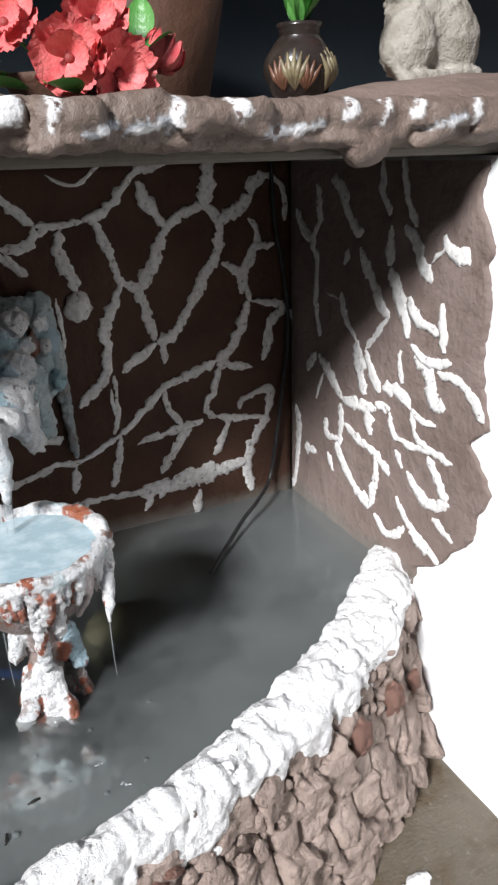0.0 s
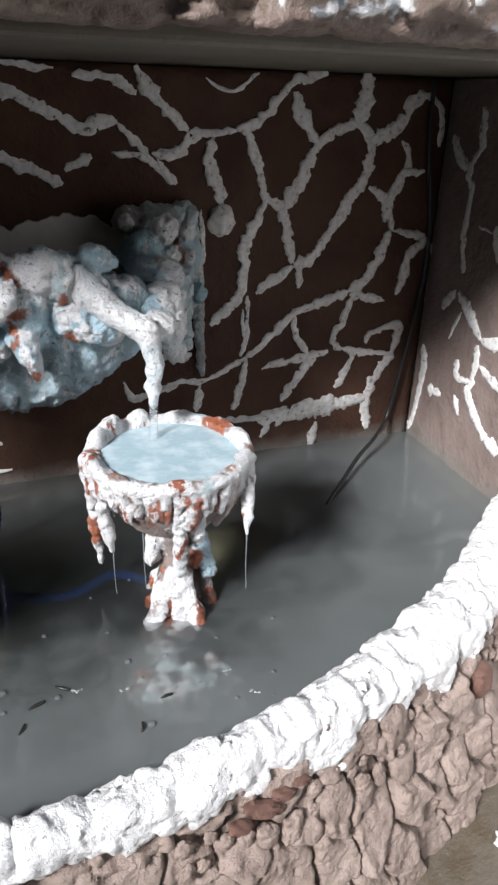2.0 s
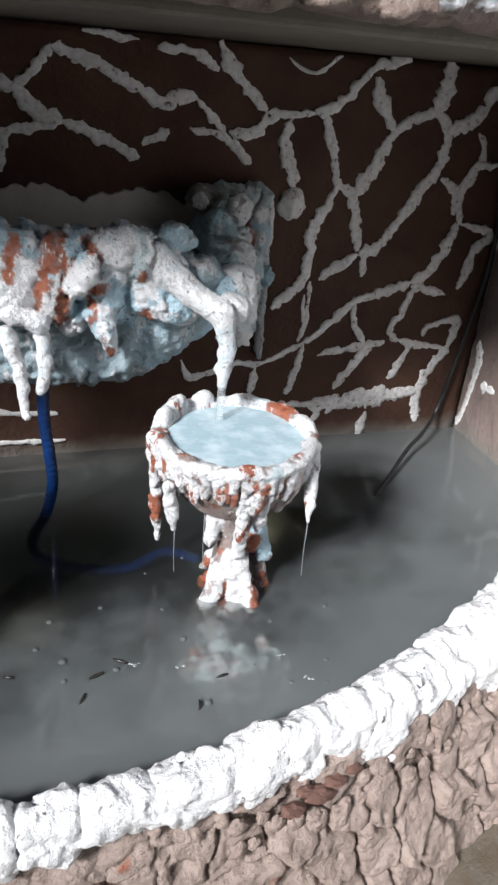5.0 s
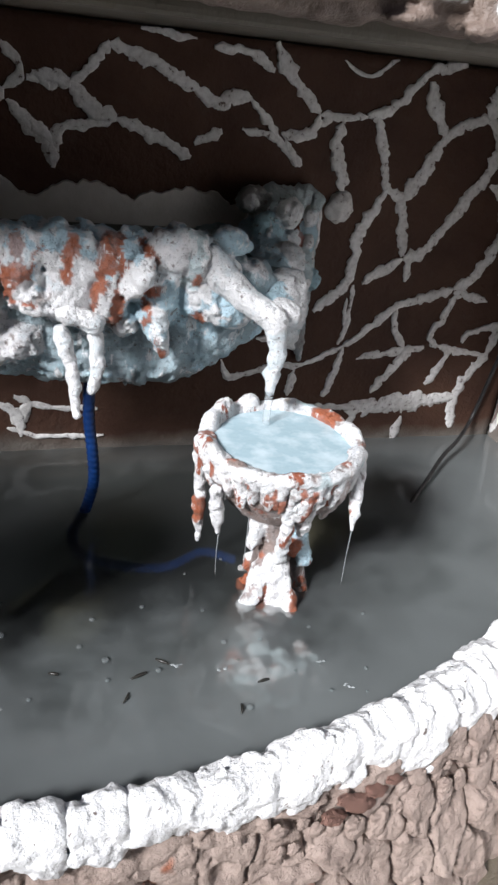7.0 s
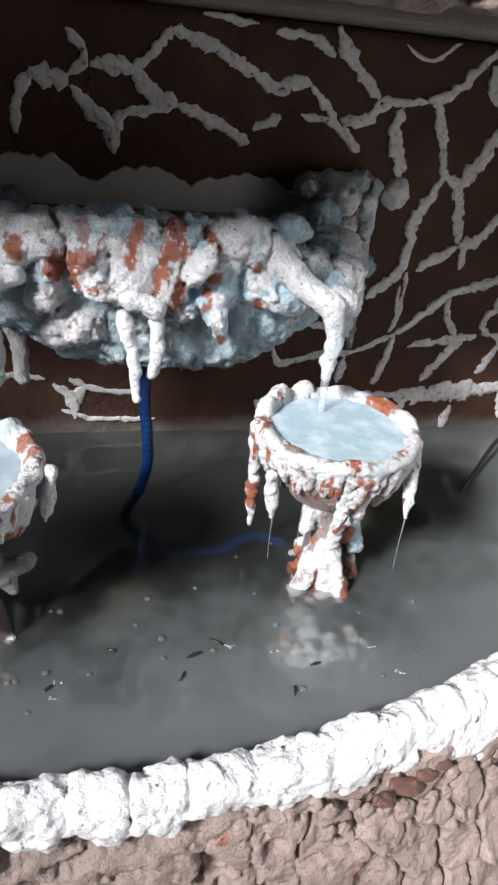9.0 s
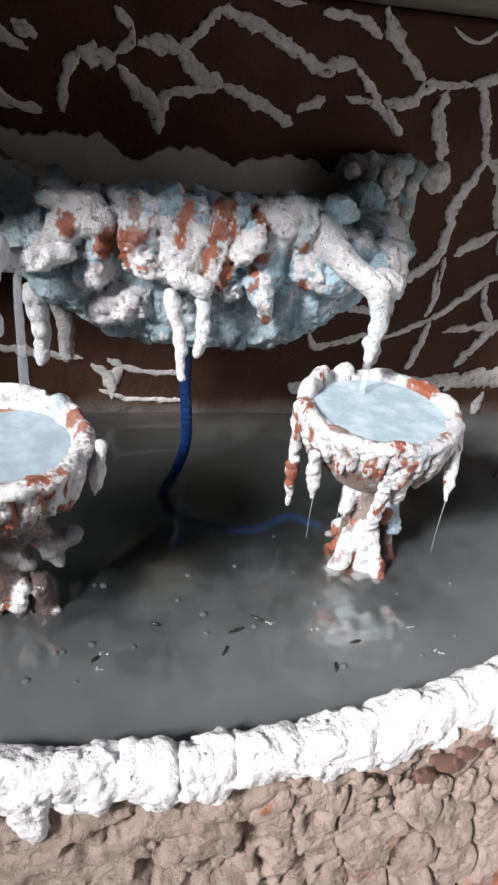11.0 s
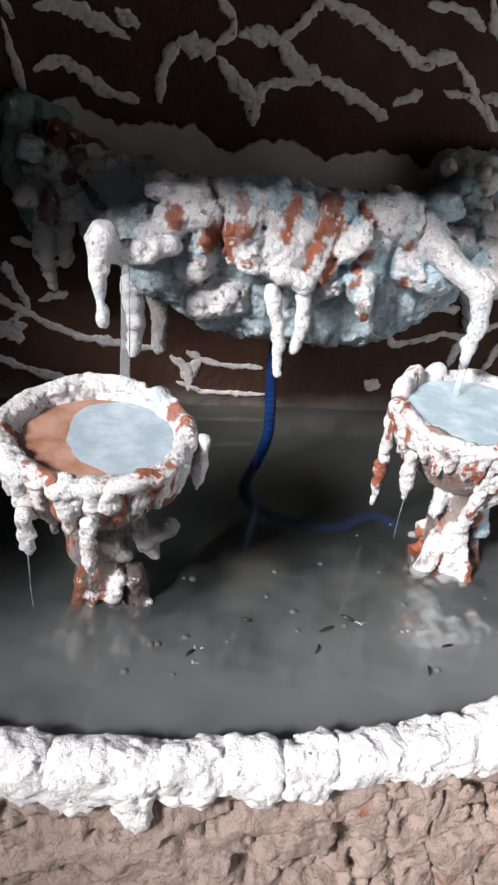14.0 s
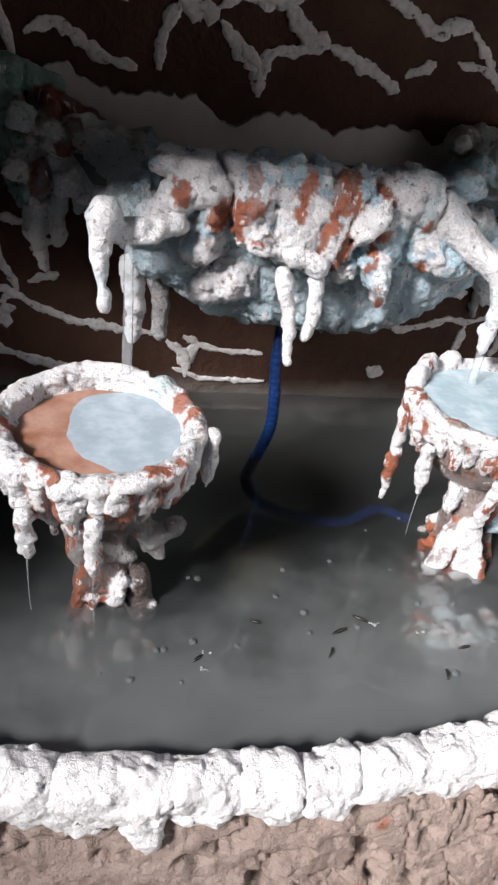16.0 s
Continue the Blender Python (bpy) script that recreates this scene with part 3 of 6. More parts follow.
def shelf_edge():
    """The moulded edge: rolls of mortar laid slantwise along the slab's front."""
    rng = np.random.RandomState(4)
    c = Clay((-0.75, -0.495, 0.545), (0.95, -0.37, 0.63), 0.0027)
    tone = (0.168, 0.125, 0.10)
    c.block((-0.75, -0.436, 0.566), (0.95, -0.38, 0.606), 0.010, tone)
    x = -0.74
    while x < 0.94:
        w = rng.uniform(0.035, 0.090)
        y, z = -0.446 + rng.uniform(-0.008, 0.008), 0.606 + rng.uniform(-0.005, 0.003)
        c.block((x, y, 0.574 + rng.uniform(-0.006, 0.008)), (x + w, -0.39, z), 0.007, tone, 0.003)
        c.ball((x + w * 0.5, y + 0.004, 0.590), (w * 0.50, 0.008, 0.010), tone, 0.004, (0, rng.uniform(-10, 0), 0))
        if rng.rand() < 0.5:
            c.ball((x + 0.02, y + 0.006, 0.572), (0.024, 0.011, 0.007), tone, 0.004, (0, rng.uniform(-20, 20), 0))
        x += w + rng.uniform(-0.006, 0.003)
    c.ball((0.44, -0.430, 0.562), (0.022, 0.016, 0.014), tone, 0.006)
    c.crumble(0.030, 0.004, 2)
    chalk, grey_blue = (0.86, 0.85, 0.845), (0.50, 0.53, 0.56)
    # white brushed up the creases of the rolls: x, z, half width, half height, lean
    for x, z, w, h, tilt in ((0.129, 0.594, 0.011, 0.013, 20), (0.158, 0.593, 0.005, 0.015, 15), (0.255, 0.596, 0.006, 0.014, 18), (0.307, 0.596, 0.008, 0.012, 22), (0.416, 0.597, 0.006, 0.013, 30), (0.454, 0.596, 0.0038, 0.016, 20), (0.488, 0.598, 0.0035, 0.013, 32), (0.551, 0.596, 0.005, 0.013, 5),
                             (0.05, 0.594, 0.008, 0.014, 20), (-0.04, 0.594, 0.006, 0.014, 20), (-0.15, 0.596, 0.008, 0.012, 20), (0.62, 0.596, 0.006, 0.013, 15)):
        c.paint((x, -0.445, z), (w, 0.030, h), chalk, tilt, 0.0008, 0.5, 0.007)
    # dragged along their foot: x, z, half length, half height, lean
    for x, z, w, h, tilt in ((0.195, 0.582, 0.016, 0.0035, -10), (0.228, 0.583, 0.016, 0.004, -14), (0.250, 0.587, 0.006, 0.008, 0), (0.362, 0.581, 0.036, 0.0035, -7), (0.515, 0.585, 0.024, 0.003, -12), (0.00, 0.583, 0.016, 0.004, -10), (-0.10, 0.582, 0.020, 0.003, -10)):
        c.paint((x, -0.445, z), (w, 0.030, h), grey_blue, tilt, 0.0005, 0.6, 0.009)
        c.paint((x + 0.003, -0.445, z - 0.001), (w * 0.75, 0.030, h * 0.7), chalk, tilt, 0.0008, 0.7, 0.008)
    c.swell(0.022, 0.002)
    c.crumble(0.010, 0.0025)
    return c.mesh("edge_moulding", SHELF_EDGE)


under(put("edge_moulding", shelf_edge()), shelf).name = "edge_moulding"


def ledge_mound():
    c = Clay((0.34, -0.46, 0.59), (1.30, 0.10, 0.70), 0.007)
    tone = (0.25, 0.185, 0.155)
    c.ball((0.95, -0.22, 0.595), (0.50, 0.20, 0.056), tone, 0.01)
    c.ball((0.78, -0.15, 0.60), (0.22, 0.16, 0.040), tone, 0.01)
    c.ball((0.58, -0.12, 0.60), (0.19, 0.15, 0.022), tone, 0.01)
    c.crumble(0.05, 0.004)
    return c.mesh("ledge_mound", SHELF_PAINT)


under(put("ledge_mound", ledge_mound()), shelf)


# ---- painted joints ----
def ribbon(name, width, points, place, seed, mat=LINE, thick=0.0006):
    """A hand-laid line of paint with torn edges, on a wall given by place(u, v, out)."""
    line = smooth_line(points, 0.0015)
    n = len(line)
    line = line + 0.0022 * np.stack([rough(np.stack([np.arange(n) * 0.002, np.full(n, seed * 2.3), np.full(n, q)], 1), 0.014, 2) for q in (0.1, 0.9)], 1)
    tang = np.gradient(line, axis=0)
    tang /= np.linalg.norm(tang, axis=1)[:, None] + 1e-12
    side_way = np.stack([-tang[:, 1], tang[:, 0]], 1)
    s = np.arange(n) * 0.002
    k = np.stack([s, s * 0 + seed * 1.7, s * 0], 1)
    taper = np.clip(np.minimum(np.arange(n), n - 1 - np.arange(n)) / 6.0, 0.25, 1) ** 0.6
    wob = 0.45 * width * np.clip(0.95 + 0.55 * rough(k, 0.045, 2), 0.4, 1.7) * taper
    left = wob * np.clip(1 + 0.75 * rough(k + 5.1, 0.012, 3) + 0.30 * rough(k + 2.6, 0.006, 2), 0.2, 2)
    right = wob * np.clip(1 + 0.75 * rough(k + 9.7, 0.012, 3) + 0.30 * rough(k + 7.2, 0.006, 2), 0.2, 2)
    v = []
    for i in range(n):
        for t, out in ((-1.0, -0.001), (-0.97, 0.8), (-0.3, 1.0), (0.35, 1.0), (0.97, 0.8), (1.0, -0.001)):
            q = line[i] + side_way[i] * (right[i] if t > 0 else left[i]) * t
            v.append(place(q[0], q[1], out * (thick + 0.0011 * ((seed * 0.618) % 1.0)) + (0 if out > 0 else -0.004)))
    f = [(6 * i + j, 6 * i + 6 + j, 6 * i + 7 + j, 6 * i + 1 + j) for i in range(n - 1) for j in range(5)]
    f += [tuple(range(6)), tuple(6 * (n - 1) + j for j in range(5, -1, -1))]
    return from_arrays(name, v, f, mat)


_strokes = [0]


def back(width, *points):
    _strokes[0] += 1
    put("joint_line", ribbon("joint_line", width, points, lambda u, v, out: (u, -out, v), _strokes[0]), wall_back)


def side(width, *points):
    _strokes[0] += 1
    put("joint_line", ribbon("joint_line", width, points, lambda u, v, out: (WALL_X - out, u, v), _strokes[0]), wall_right)


# joints of the two walls
back(0.026, (0.460, 0.558), (0.461, 0.525), (0.452, 0.493))
back(0.021, (0.452, 0.493), (0.416, 0.482), (0.392, 0.462), (0.374, 0.425), (0.346, 0.379))
back(0.017, (0.357, 0.531), (0.367, 0.505), (0.391, 0.469))
back(0.015, (0.402, 0.555), (0.355, 0.544), (0.334, 0.523), (0.309, 0.495), (0.275, 0.482))
back(0.013, (0.275, 0.482), (0.240, 0.478), (0.209, 0.481))
back(0.016, (0.143, 0.553), (0.163, 0.522), (0.190, 0.498), (0.209, 0.481))
back(0.013, (0.209, 0.481), (0.203, 0.460), (0.181, 0.450), (0.161, 0.453))
back(0.011, (0.166, 0.448), (0.187, 0.416))
back(0.015, (0.290, 0.481), (0.304, 0.447), (0.317, 0.405), (0.328, 0.390))
back(0.015, (0.325, 0.394), (0.346, 0.379), (0.357, 0.337), (0.366, 0.305))
back(0.017, (0.323, 0.396), (0.302, 0.359), (0.290, 0.336), (0.291, 0.297), (0.281, 0.256), (0.239, 0.218))
back(0.015, (0.242, 0.475), (0.238, 0.444), (0.249, 0.410), (0.255, 0.388))
back(0.021, (0.452, 0.493), (0.475, 0.473), (0.472, 0.425), (0.451, 0.393), (0.423, 0.346), (0.393, 0.309), (0.367, 0.301))
back(0.016, (0.367, 0.301), (0.334, 0.280), (0.309, 0.262))
back(0.012, (0.376, 0.301), (0.377, 0.267))
back(0.027, (0.475, 0.471), (0.504, 0.483), (0.531, 0.504))
back(0.016, (0.531, 0.504), (0.535, 0.522), (0.557, 0.532))
back(0.013, (0.479, 0.410), (0.507, 0.391), (0.527, 0.347))
back(0.013, (0.512, 0.391), (0.531, 0.427), (0.554, 0.431))
back(0.018, (0.522, 0.347), (0.510, 0.313), (0.489, 0.275), (0.463, 0.258))
back(0.015, (0.463, 0.258), (0.413, 0.241), (0.373, 0.228), (0.336, 0.194), (0.297, 0.164))
back(0.012, (0.373, 0.228), (0.378, 0.193), (0.399, 0.162))
back(0.011, (0.527, 0.347), (0.583, 0.337))
back(0.017, (0.586, 0.337), (0.561, 0.305), (0.555, 0.270), (0.545, 0.248))
back(0.011, (0.583, 0.337), (0.609, 0.305))
back(0.013, (0.464, 0.253), (0.526, 0.239))
back(0.013, (0.468, 0.249), (0.457, 0.213), (0.441, 0.181), (0.458, 0.164))
back(0.011, (0.458, 0.164), (0.498, 0.156), (0.552, 0.149))
back(0.013, (0.553, 0.151), (0.556, 0.197), (0.512, 0.189), (0.500, 0.172))
back(0.016, (0.297, 0.164), (0.290, 0.122), (0.278, 0.080))
back(0.012, (0.323, 0.144), (0.379, 0.154), (0.436, 0.163))
back(0.015, (0.416, 0.164), (0.383, 0.122), (0.359, 0.085))
back(0.015, (0.484, 0.164), (0.472, 0.133), (0.452, 0.099))
back(0.020, (0.553, 0.151), (0.523, 0.110), (0.513, 0.060), (0.520, 0.017))
back(0.027, (0.319, 0.054), (0.362, 0.061), (0.432, 0.067), (0.509, 0.076))
back(0.015, (0.423, 0.040), (0.415, -0.002))
back(0.010, (0.297, 0.164), (0.232, 0.134), (0.187, 0.136))
back(0.014, (0.224, 0.126), (0.219, 0.083))
back(0.008, (0.297, 0.260), (0.296, 0.195), (0.288, 0.167))
back(0.017, (-0.055, 0.533), (-0.010, 0.520), (0.040, 0.498), (0.079, 0.479), (0.090, 0.489), (0.117, 0.490))
back(0.017, (-0.055, 0.533), (-0.077, 0.506), (-0.100, 0.487))
back(0.018, (-0.142, 0.495), (-0.100, 0.487))
back(0.015, (-0.100, 0.487), (-0.079, 0.465), (-0.047, 0.455))
back(0.018, (-0.047, 0.455), (-0.079, 0.446), (-0.112, 0.438), (-0.122, 0.419), (-0.122, 0.397))
back(0.014, (-0.146, 0.445), (-0.122, 0.422))
back(0.014, (-0.047, 0.455), (-0.003, 0.439), (0.046, 0.416))
back(0.012, (0.048, 0.434), (0.084, 0.450))
back(0.011, (0.117, 0.490), (0.141, 0.464), (0.155, 0.450))
back(0.011, (0.109, 0.454), (0.158, 0.446), (0.192, 0.416))
back(0.011, (0.065, 0.540), (0.110, 0.540), (0.143, 0.523))
back(0.009, (-0.020, 0.551), (0.045, 0.546))
back(0.007, (0.232, 0.544), (0.265, 0.528), (0.304, 0.551))
back(0.013, (-0.174, 0.523), (-0.155, 0.501), (-0.157, 0.487), (-0.174, 0.475))
back(0.015, (-0.148, 0.490), (-0.100, 0.489))
back(0.027, (-0.174, 0.471), (-0.196, 0.472), (-0.216, 0.478))
back(0.015, (-0.214, 0.475), (-0.231, 0.445), (-0.235, 0.409))
back(0.014, (-0.170, 0.465), (-0.148, 0.441), (-0.125, 0.419))
back(0.015, (-0.123, 0.420), (-0.122, 0.394))
back(0.015, (-0.374, 0.492), (-0.343, 0.498), (-0.313, 0.487), (-0.269, 0.472))
back(0.015, (-0.288, 0.497), (-0.260, 0.486))
back(0.014, (-0.377, 0.429), (-0.352, 0.442), (-0.327, 0.434), (-0.301, 0.419), (-0.258, 0.408))
back(0.014, (-0.457, 0.164), (-0.416, 0.143), (-0.372, 0.120), (-0.320, 0.102), (-0.217, 0.089))
back(0.015, (-0.466, 0.072), (-0.422, 0.057), (-0.376, 0.041), (-0.329, 0.032))
back(0.020, (-0.448, 0.108), (-0.402, 0.118))
back(0.009, (-0.184, 0.086), (-0.133, 0.070), (-0.069, 0.066))
back(0.008, (-0.194, 0.039), (-0.147, 0.024), (-0.060, 0.023))
back(0.022, (-0.186, 0.044), (-0.163, 0.073))
back(0.010, (0.109, 0.142), (0.127, 0.115), (0.196, 0.135))
back(0.013, (0.159, 0.176), (0.212, 0.175))
back(0.019, (0.089, 0.051), (0.117, 0.042))
back(0.010, (-0.380, 0.196), (-0.339, 0.212))
back(0.011, (0.526, 0.473), (0.540, 0.452), (0.541, 0.426))
back(0.015, (0.534, 0.427), (0.519, 0.394), (0.511, 0.360))
back(0.011, (0.541, 0.516), (0.556, 0.532), (0.584, 0.511), (0.589, 0.465))
back(0.007, (0.225, 0.382), (0.229, 0.325), (0.215, 0.252))
back(0.012, (0.186, 0.060), (0.275, 0.063), (0.331, 0.060), (0.371, 0.071))
back(0.007, (0.289, 0.240), (0.293, 0.198))
back(0.034, (0.375, 0.060), (0.420, 0.067), (0.470, 0.072))
back(0.014, (-0.206, 0.080), (-0.180, 0.058), (-0.176, 0.024))
back(0.012, (0.340, 0.057), (0.326, 0.025))
back(0.010, (0.229, 0.483), (0.208, 0.466), (0.184, 0.454), (0.162, 0.455))
back(0.012, (0.544, 0.428), (0.569, 0.431))
back(0.011, (-0.408, 0.477), (-0.401, 0.450), (-0.393, 0.422), (-0.388, 0.401))
back(0.013, (-0.407, 0.496), (-0.396, 0.478))
back(0.014, (-0.416, 0.235), (-0.382, 0.227))
back(0.012, (-0.384, 0.153), (-0.347, 0.167))
back(0.013, (-0.425, 0.205), (-0.409, 0.167), (-0.396, 0.144))
back(0.030, (-0.431, 0.108), (-0.410, 0.092))
back(0.010, (-0.427, 0.117), (-0.396, 0.144))
back(0.022, (-0.218, 0.476), (-0.191, 0.464))
back(0.016, (-0.276, 0.498), (-0.260, 0.483))
back(0.010, (-0.374, 0.430), (-0.342, 0.442))
side(0.018, (-0.116, 0.526), (-0.141, 0.518), (-0.156, 0.493), (-0.181, 0.462), (-0.198, 0.465))
side(0.019, (-0.163, 0.438), (-0.153, 0.414))
side(0.014, (-0.193, 0.441), (-0.207, 0.420), (-0.224, 0.400), (-0.243, 0.370), (-0.262, 0.362))
side(0.011, (-0.262, 0.362), (-0.237, 0.335), (-0.212, 0.307))
side(0.017, (-0.212, 0.307), (-0.228, 0.277), (-0.248, 0.254))
side(0.014, (-0.147, 0.374), (-0.159, 0.343), (-0.189, 0.313))
side(0.023, (-0.189, 0.313), (-0.197, 0.277), (-0.212, 0.240))
side(0.014, (-0.079, 0.520), (-0.086, 0.470), (-0.067, 0.441), (-0.079, 0.405), (-0.077, 0.346), (-0.090, 0.300))
side(0.017, (-0.016, 0.482), (-0.042, 0.451), (-0.067, 0.441))
side(0.015, (-0.233, 0.552), (-0.238, 0.514), (-0.254, 0.488))
side(0.019, (-0.259, 0.475), (-0.257, 0.426))
side(0.022, (-0.260, 0.423), (-0.277, 0.394), (-0.295, 0.361), (-0.302, 0.341))
side(0.014, (-0.276, 0.552), (-0.285, 0.515), (-0.302, 0.487), (-0.306, 0.475))
side(0.017, (-0.285, 0.477), (-0.310, 0.456), (-0.323, 0.431), (-0.341, 0.417))
side(0.019, (-0.357, 0.471), (-0.365, 0.458), (-0.403, 0.447))
side(0.005, (-0.338, 0.439), (-0.359, 0.457))
side(0.016, (-0.300, 0.394), (-0.314, 0.372), (-0.363, 0.357))
side(0.015, (-0.363, 0.394), (-0.370, 0.338))
side(0.012, (-0.309, 0.335), (-0.341, 0.321), (-0.386, 0.328))
side(0.027, (-0.318, 0.323), (-0.348, 0.304), (-0.356, 0.278), (-0.378, 0.266))
side(0.014, (-0.363, 0.312), (-0.403, 0.309), (-0.428, 0.292), (-0.445, 0.273))
side(0.011, (-0.290, 0.323), (-0.289, 0.301), (-0.297, 0.280))
side(0.016, (-0.255, 0.264), (-0.289, 0.266), (-0.318, 0.251))
side(0.012, (-0.318, 0.251), (-0.338, 0.242), (-0.367, 0.244))
side(0.012, (-0.318, 0.251), (-0.329, 0.219), (-0.353, 0.208))
side(0.013, (-0.079, 0.271), (-0.053, 0.237))
side(0.018, (-0.087, 0.270), (-0.121, 0.245), (-0.154, 0.218))
side(0.016, (-0.154, 0.218), (-0.206, 0.221), (-0.241, 0.227))
side(0.021, (-0.240, 0.235), (-0.273, 0.237))
side(0.021, (-0.221, 0.217), (-0.230, 0.185))
side(0.015, (-0.150, 0.208), (-0.154, 0.159), (-0.142, 0.126))
side(0.016, (-0.164, 0.181), (-0.202, 0.167), (-0.238, 0.162), (-0.280, 0.143))
side(0.020, (-0.141, 0.140), (-0.170, 0.108), (-0.215, 0.079), (-0.237, 0.075))
side(0.014, (-0.237, 0.075), (-0.248, 0.130), (-0.246, 0.156))
side(0.012, (-0.273, 0.233), (-0.285, 0.204), (-0.307, 0.200), (-0.325, 0.198))
side(0.011, (-0.307, 0.196), (-0.358, 0.207), (-0.401, 0.204))
side(0.011, (-0.290, 0.185), (-0.307, 0.162))
side(0.015, (-0.356, 0.198), (-0.378, 0.175), (-0.398, 0.148))
side(0.015, (-0.317, 0.162), (-0.342, 0.144), (-0.366, 0.134), (-0.403, 0.148))
side(0.013, (-0.249, 0.066), (-0.281, 0.049), (-0.318, 0.077))
side(0.015, (-0.296, 0.115), (-0.317, 0.094), (-0.343, 0.080))
side(0.018, (-0.331, 0.078), (-0.374, 0.066), (-0.392, 0.058))
side(0.017, (-0.374, 0.117), (-0.414, 0.103))
side(0.018, (-0.045, 0.100), (-0.082, 0.104))
side(0.012, (-0.110, 0.172), (-0.116, 0.146), (-0.149, 0.152))
side(0.016, (-0.117, 0.117), (-0.135, 0.089))
side(0.014, (-0.016, 0.167), (-0.026, 0.125), (-0.016, 0.047), (-0.005, 0.009))
side(0.007, (-0.140, 0.364), (-0.109, 0.368))
side(0.006, (-0.100, 0.244), (-0.080, 0.197))


# round knob of mortar among the joints
knob = Clay((0.22, -0.03, 0.33), (0.29, 0.02, 0.405), 0.0026)
knob.ball((0.2555, 0.0, 0.367), (0.020, 0.012, 0.021), WHITE, 0.004)
knob.swell(0.014, 0.004)
put("joint_knob", knob.mesh("joint_knob", LINE), wall_back, "round white mortar knob")


# ---- the pond's front wall ----
pond_wall = base("pond_wall", (-0.15, -0.60, FLOOR_Z), "low curved pond wall of rough brown mortar with a white-painted lumpy rim", "pond wall")


def arc_at(x, offset):
    r = RIM_R + offset
    return RIM_C[1] - math.sqrt(r * r - (x - RIM_C[0]) ** 2)


def slabs(p, cell):
    """Broken plates on a surface: how far from its nearest crack each point lies, and a level for each plate."""
    rng = np.random.RandomState(9)
    off, level = rng.rand(64, 64, 2) * 0.8 + 0.1, rng.rand(64, 64)
    q = p / np.array(cell)
    i = np.floor(q).astype(int)
    best, second, own, tip = np.full(len(p), 9.0), np.full(len(p), 9.0), np.zeros(len(p)), np.zeros(len(p))
    for du in (-1, 0, 1):
        for dv in (-1, 0, 1):
            c = i + (du, dv)
            d = np.linalg.norm(c + off[c[:, 0] % 64, c[:, 1] % 64] - q, axis=1)
            closer = d < best
            second = np.where(closer, best, np.minimum(second, d))
            own = np.where(closer, level[c[:, 0] % 64, c[:, 1] % 64], own)
            lean = ((c + 0.5 - q) * (level[c[:, 1] % 64, c[:, 0] % 64][:, None] - (0.5, 0.3))).sum(1) * 1.6
            tip = np.where(closer, lean, tip)
            best = np.where(closer, d, best)
    t = np.clip((second - best) / 0.20, 0, 1)
    return 1 - (1 - t) ** 2.0, own + tip


def wall_body():
    """Curved core of the wall, flaring a little to the floor, its outside hung with thrown mortar."""
    xs = np.linspace(LEFT_X, WALL_X + 0.006, 820)
    m_out = 130
    prof = [(-0.024, -0.24), (-0.022, 0.004), (-0.006, 0.012), (-0.001, 0.006)] + [(0.000 + 0.056 * t ** 1.0, 0.002 - 0.250 * t) for t in np.linspace(0, 1, m_out)]
    v, f = [], []
    for x in xs:
        for off, z in prof:
            v.append((x, arc_at(x, off + (0.026 * min(1.0, max(0.0, x / 0.5)) if off > -0.01 else 0.0)), z))
    v = np.array(v)
    a = v.copy()
    round_way = np.arctan2(v[:, 0] - RIM_C[0], RIM_C[1] - v[:, 1]) * RIM_R
    large = np.clip((v[:, 0] + 0.12) / 0.24, 0, 1)
    warp = np.stack([rough(a + 1.3, 0.035, 3), rough(a + 8.1, 0.035, 3)], 1) * 0.016
    step, plate = slabs(np.stack([round_way, v[:, 2]], 1) + warp, (0.046, 0.056))
    push = large * (0.013 * step + 0.016 * (plate - 0.5) + 0.008 * rough(a + 3.7, 0.05, 2)) + (1 - 0.5 * large) * 0.011 * rough(a * (1, 1, 1.5), 0.045, 2)
    push = push - (1 - large) * 0.055 * np.clip(rough(a * (0.9, 0.9, 1.5) + 4.4, 0.026, 3) - 0.11, 0, 0.3) - 0.008 * np.clip(rough(a + 6.1, 0.011, 2) - 0.3, 0, 1)
    push = push + 0.0025 * (billow(a + 2.2, 0.022, 2) - 0.4) + 0.0025 * rough(a, 0.010, 2)
    outer = np.tile(np.array([0, 0, 0, 0.2] + list(np.clip(np.arange(m_out) / 8.0, 0.3, 1.0))), len(xs))
    way = np.stack([v[:, 0] - RIM_C[0], v[:, 1] - RIM_C[1]], 1) / RIM_R
    v[:, :2] += way * (push * outer)[:, None]
    v[:, 2] -= 0.006 * outer * rough(a + 3.3, 0.02, 2) * (v[:, 2] > FLOOR_Z + 0.02)
    v[:, 0] = np.minimum(v[:, 0], WALL_X + 0.004)
    m = len(prof)
    for i in range(len(xs) - 1):
        for j in range(m - 1):
            f.append((i * m + j, i * m + j + 1, (i + 1) * m + j + 1, (i + 1) * m + j))
    return from_arrays("wall_body", v, f, MORTAR)


under(put("wall_body", wall_body()), pond_wall)


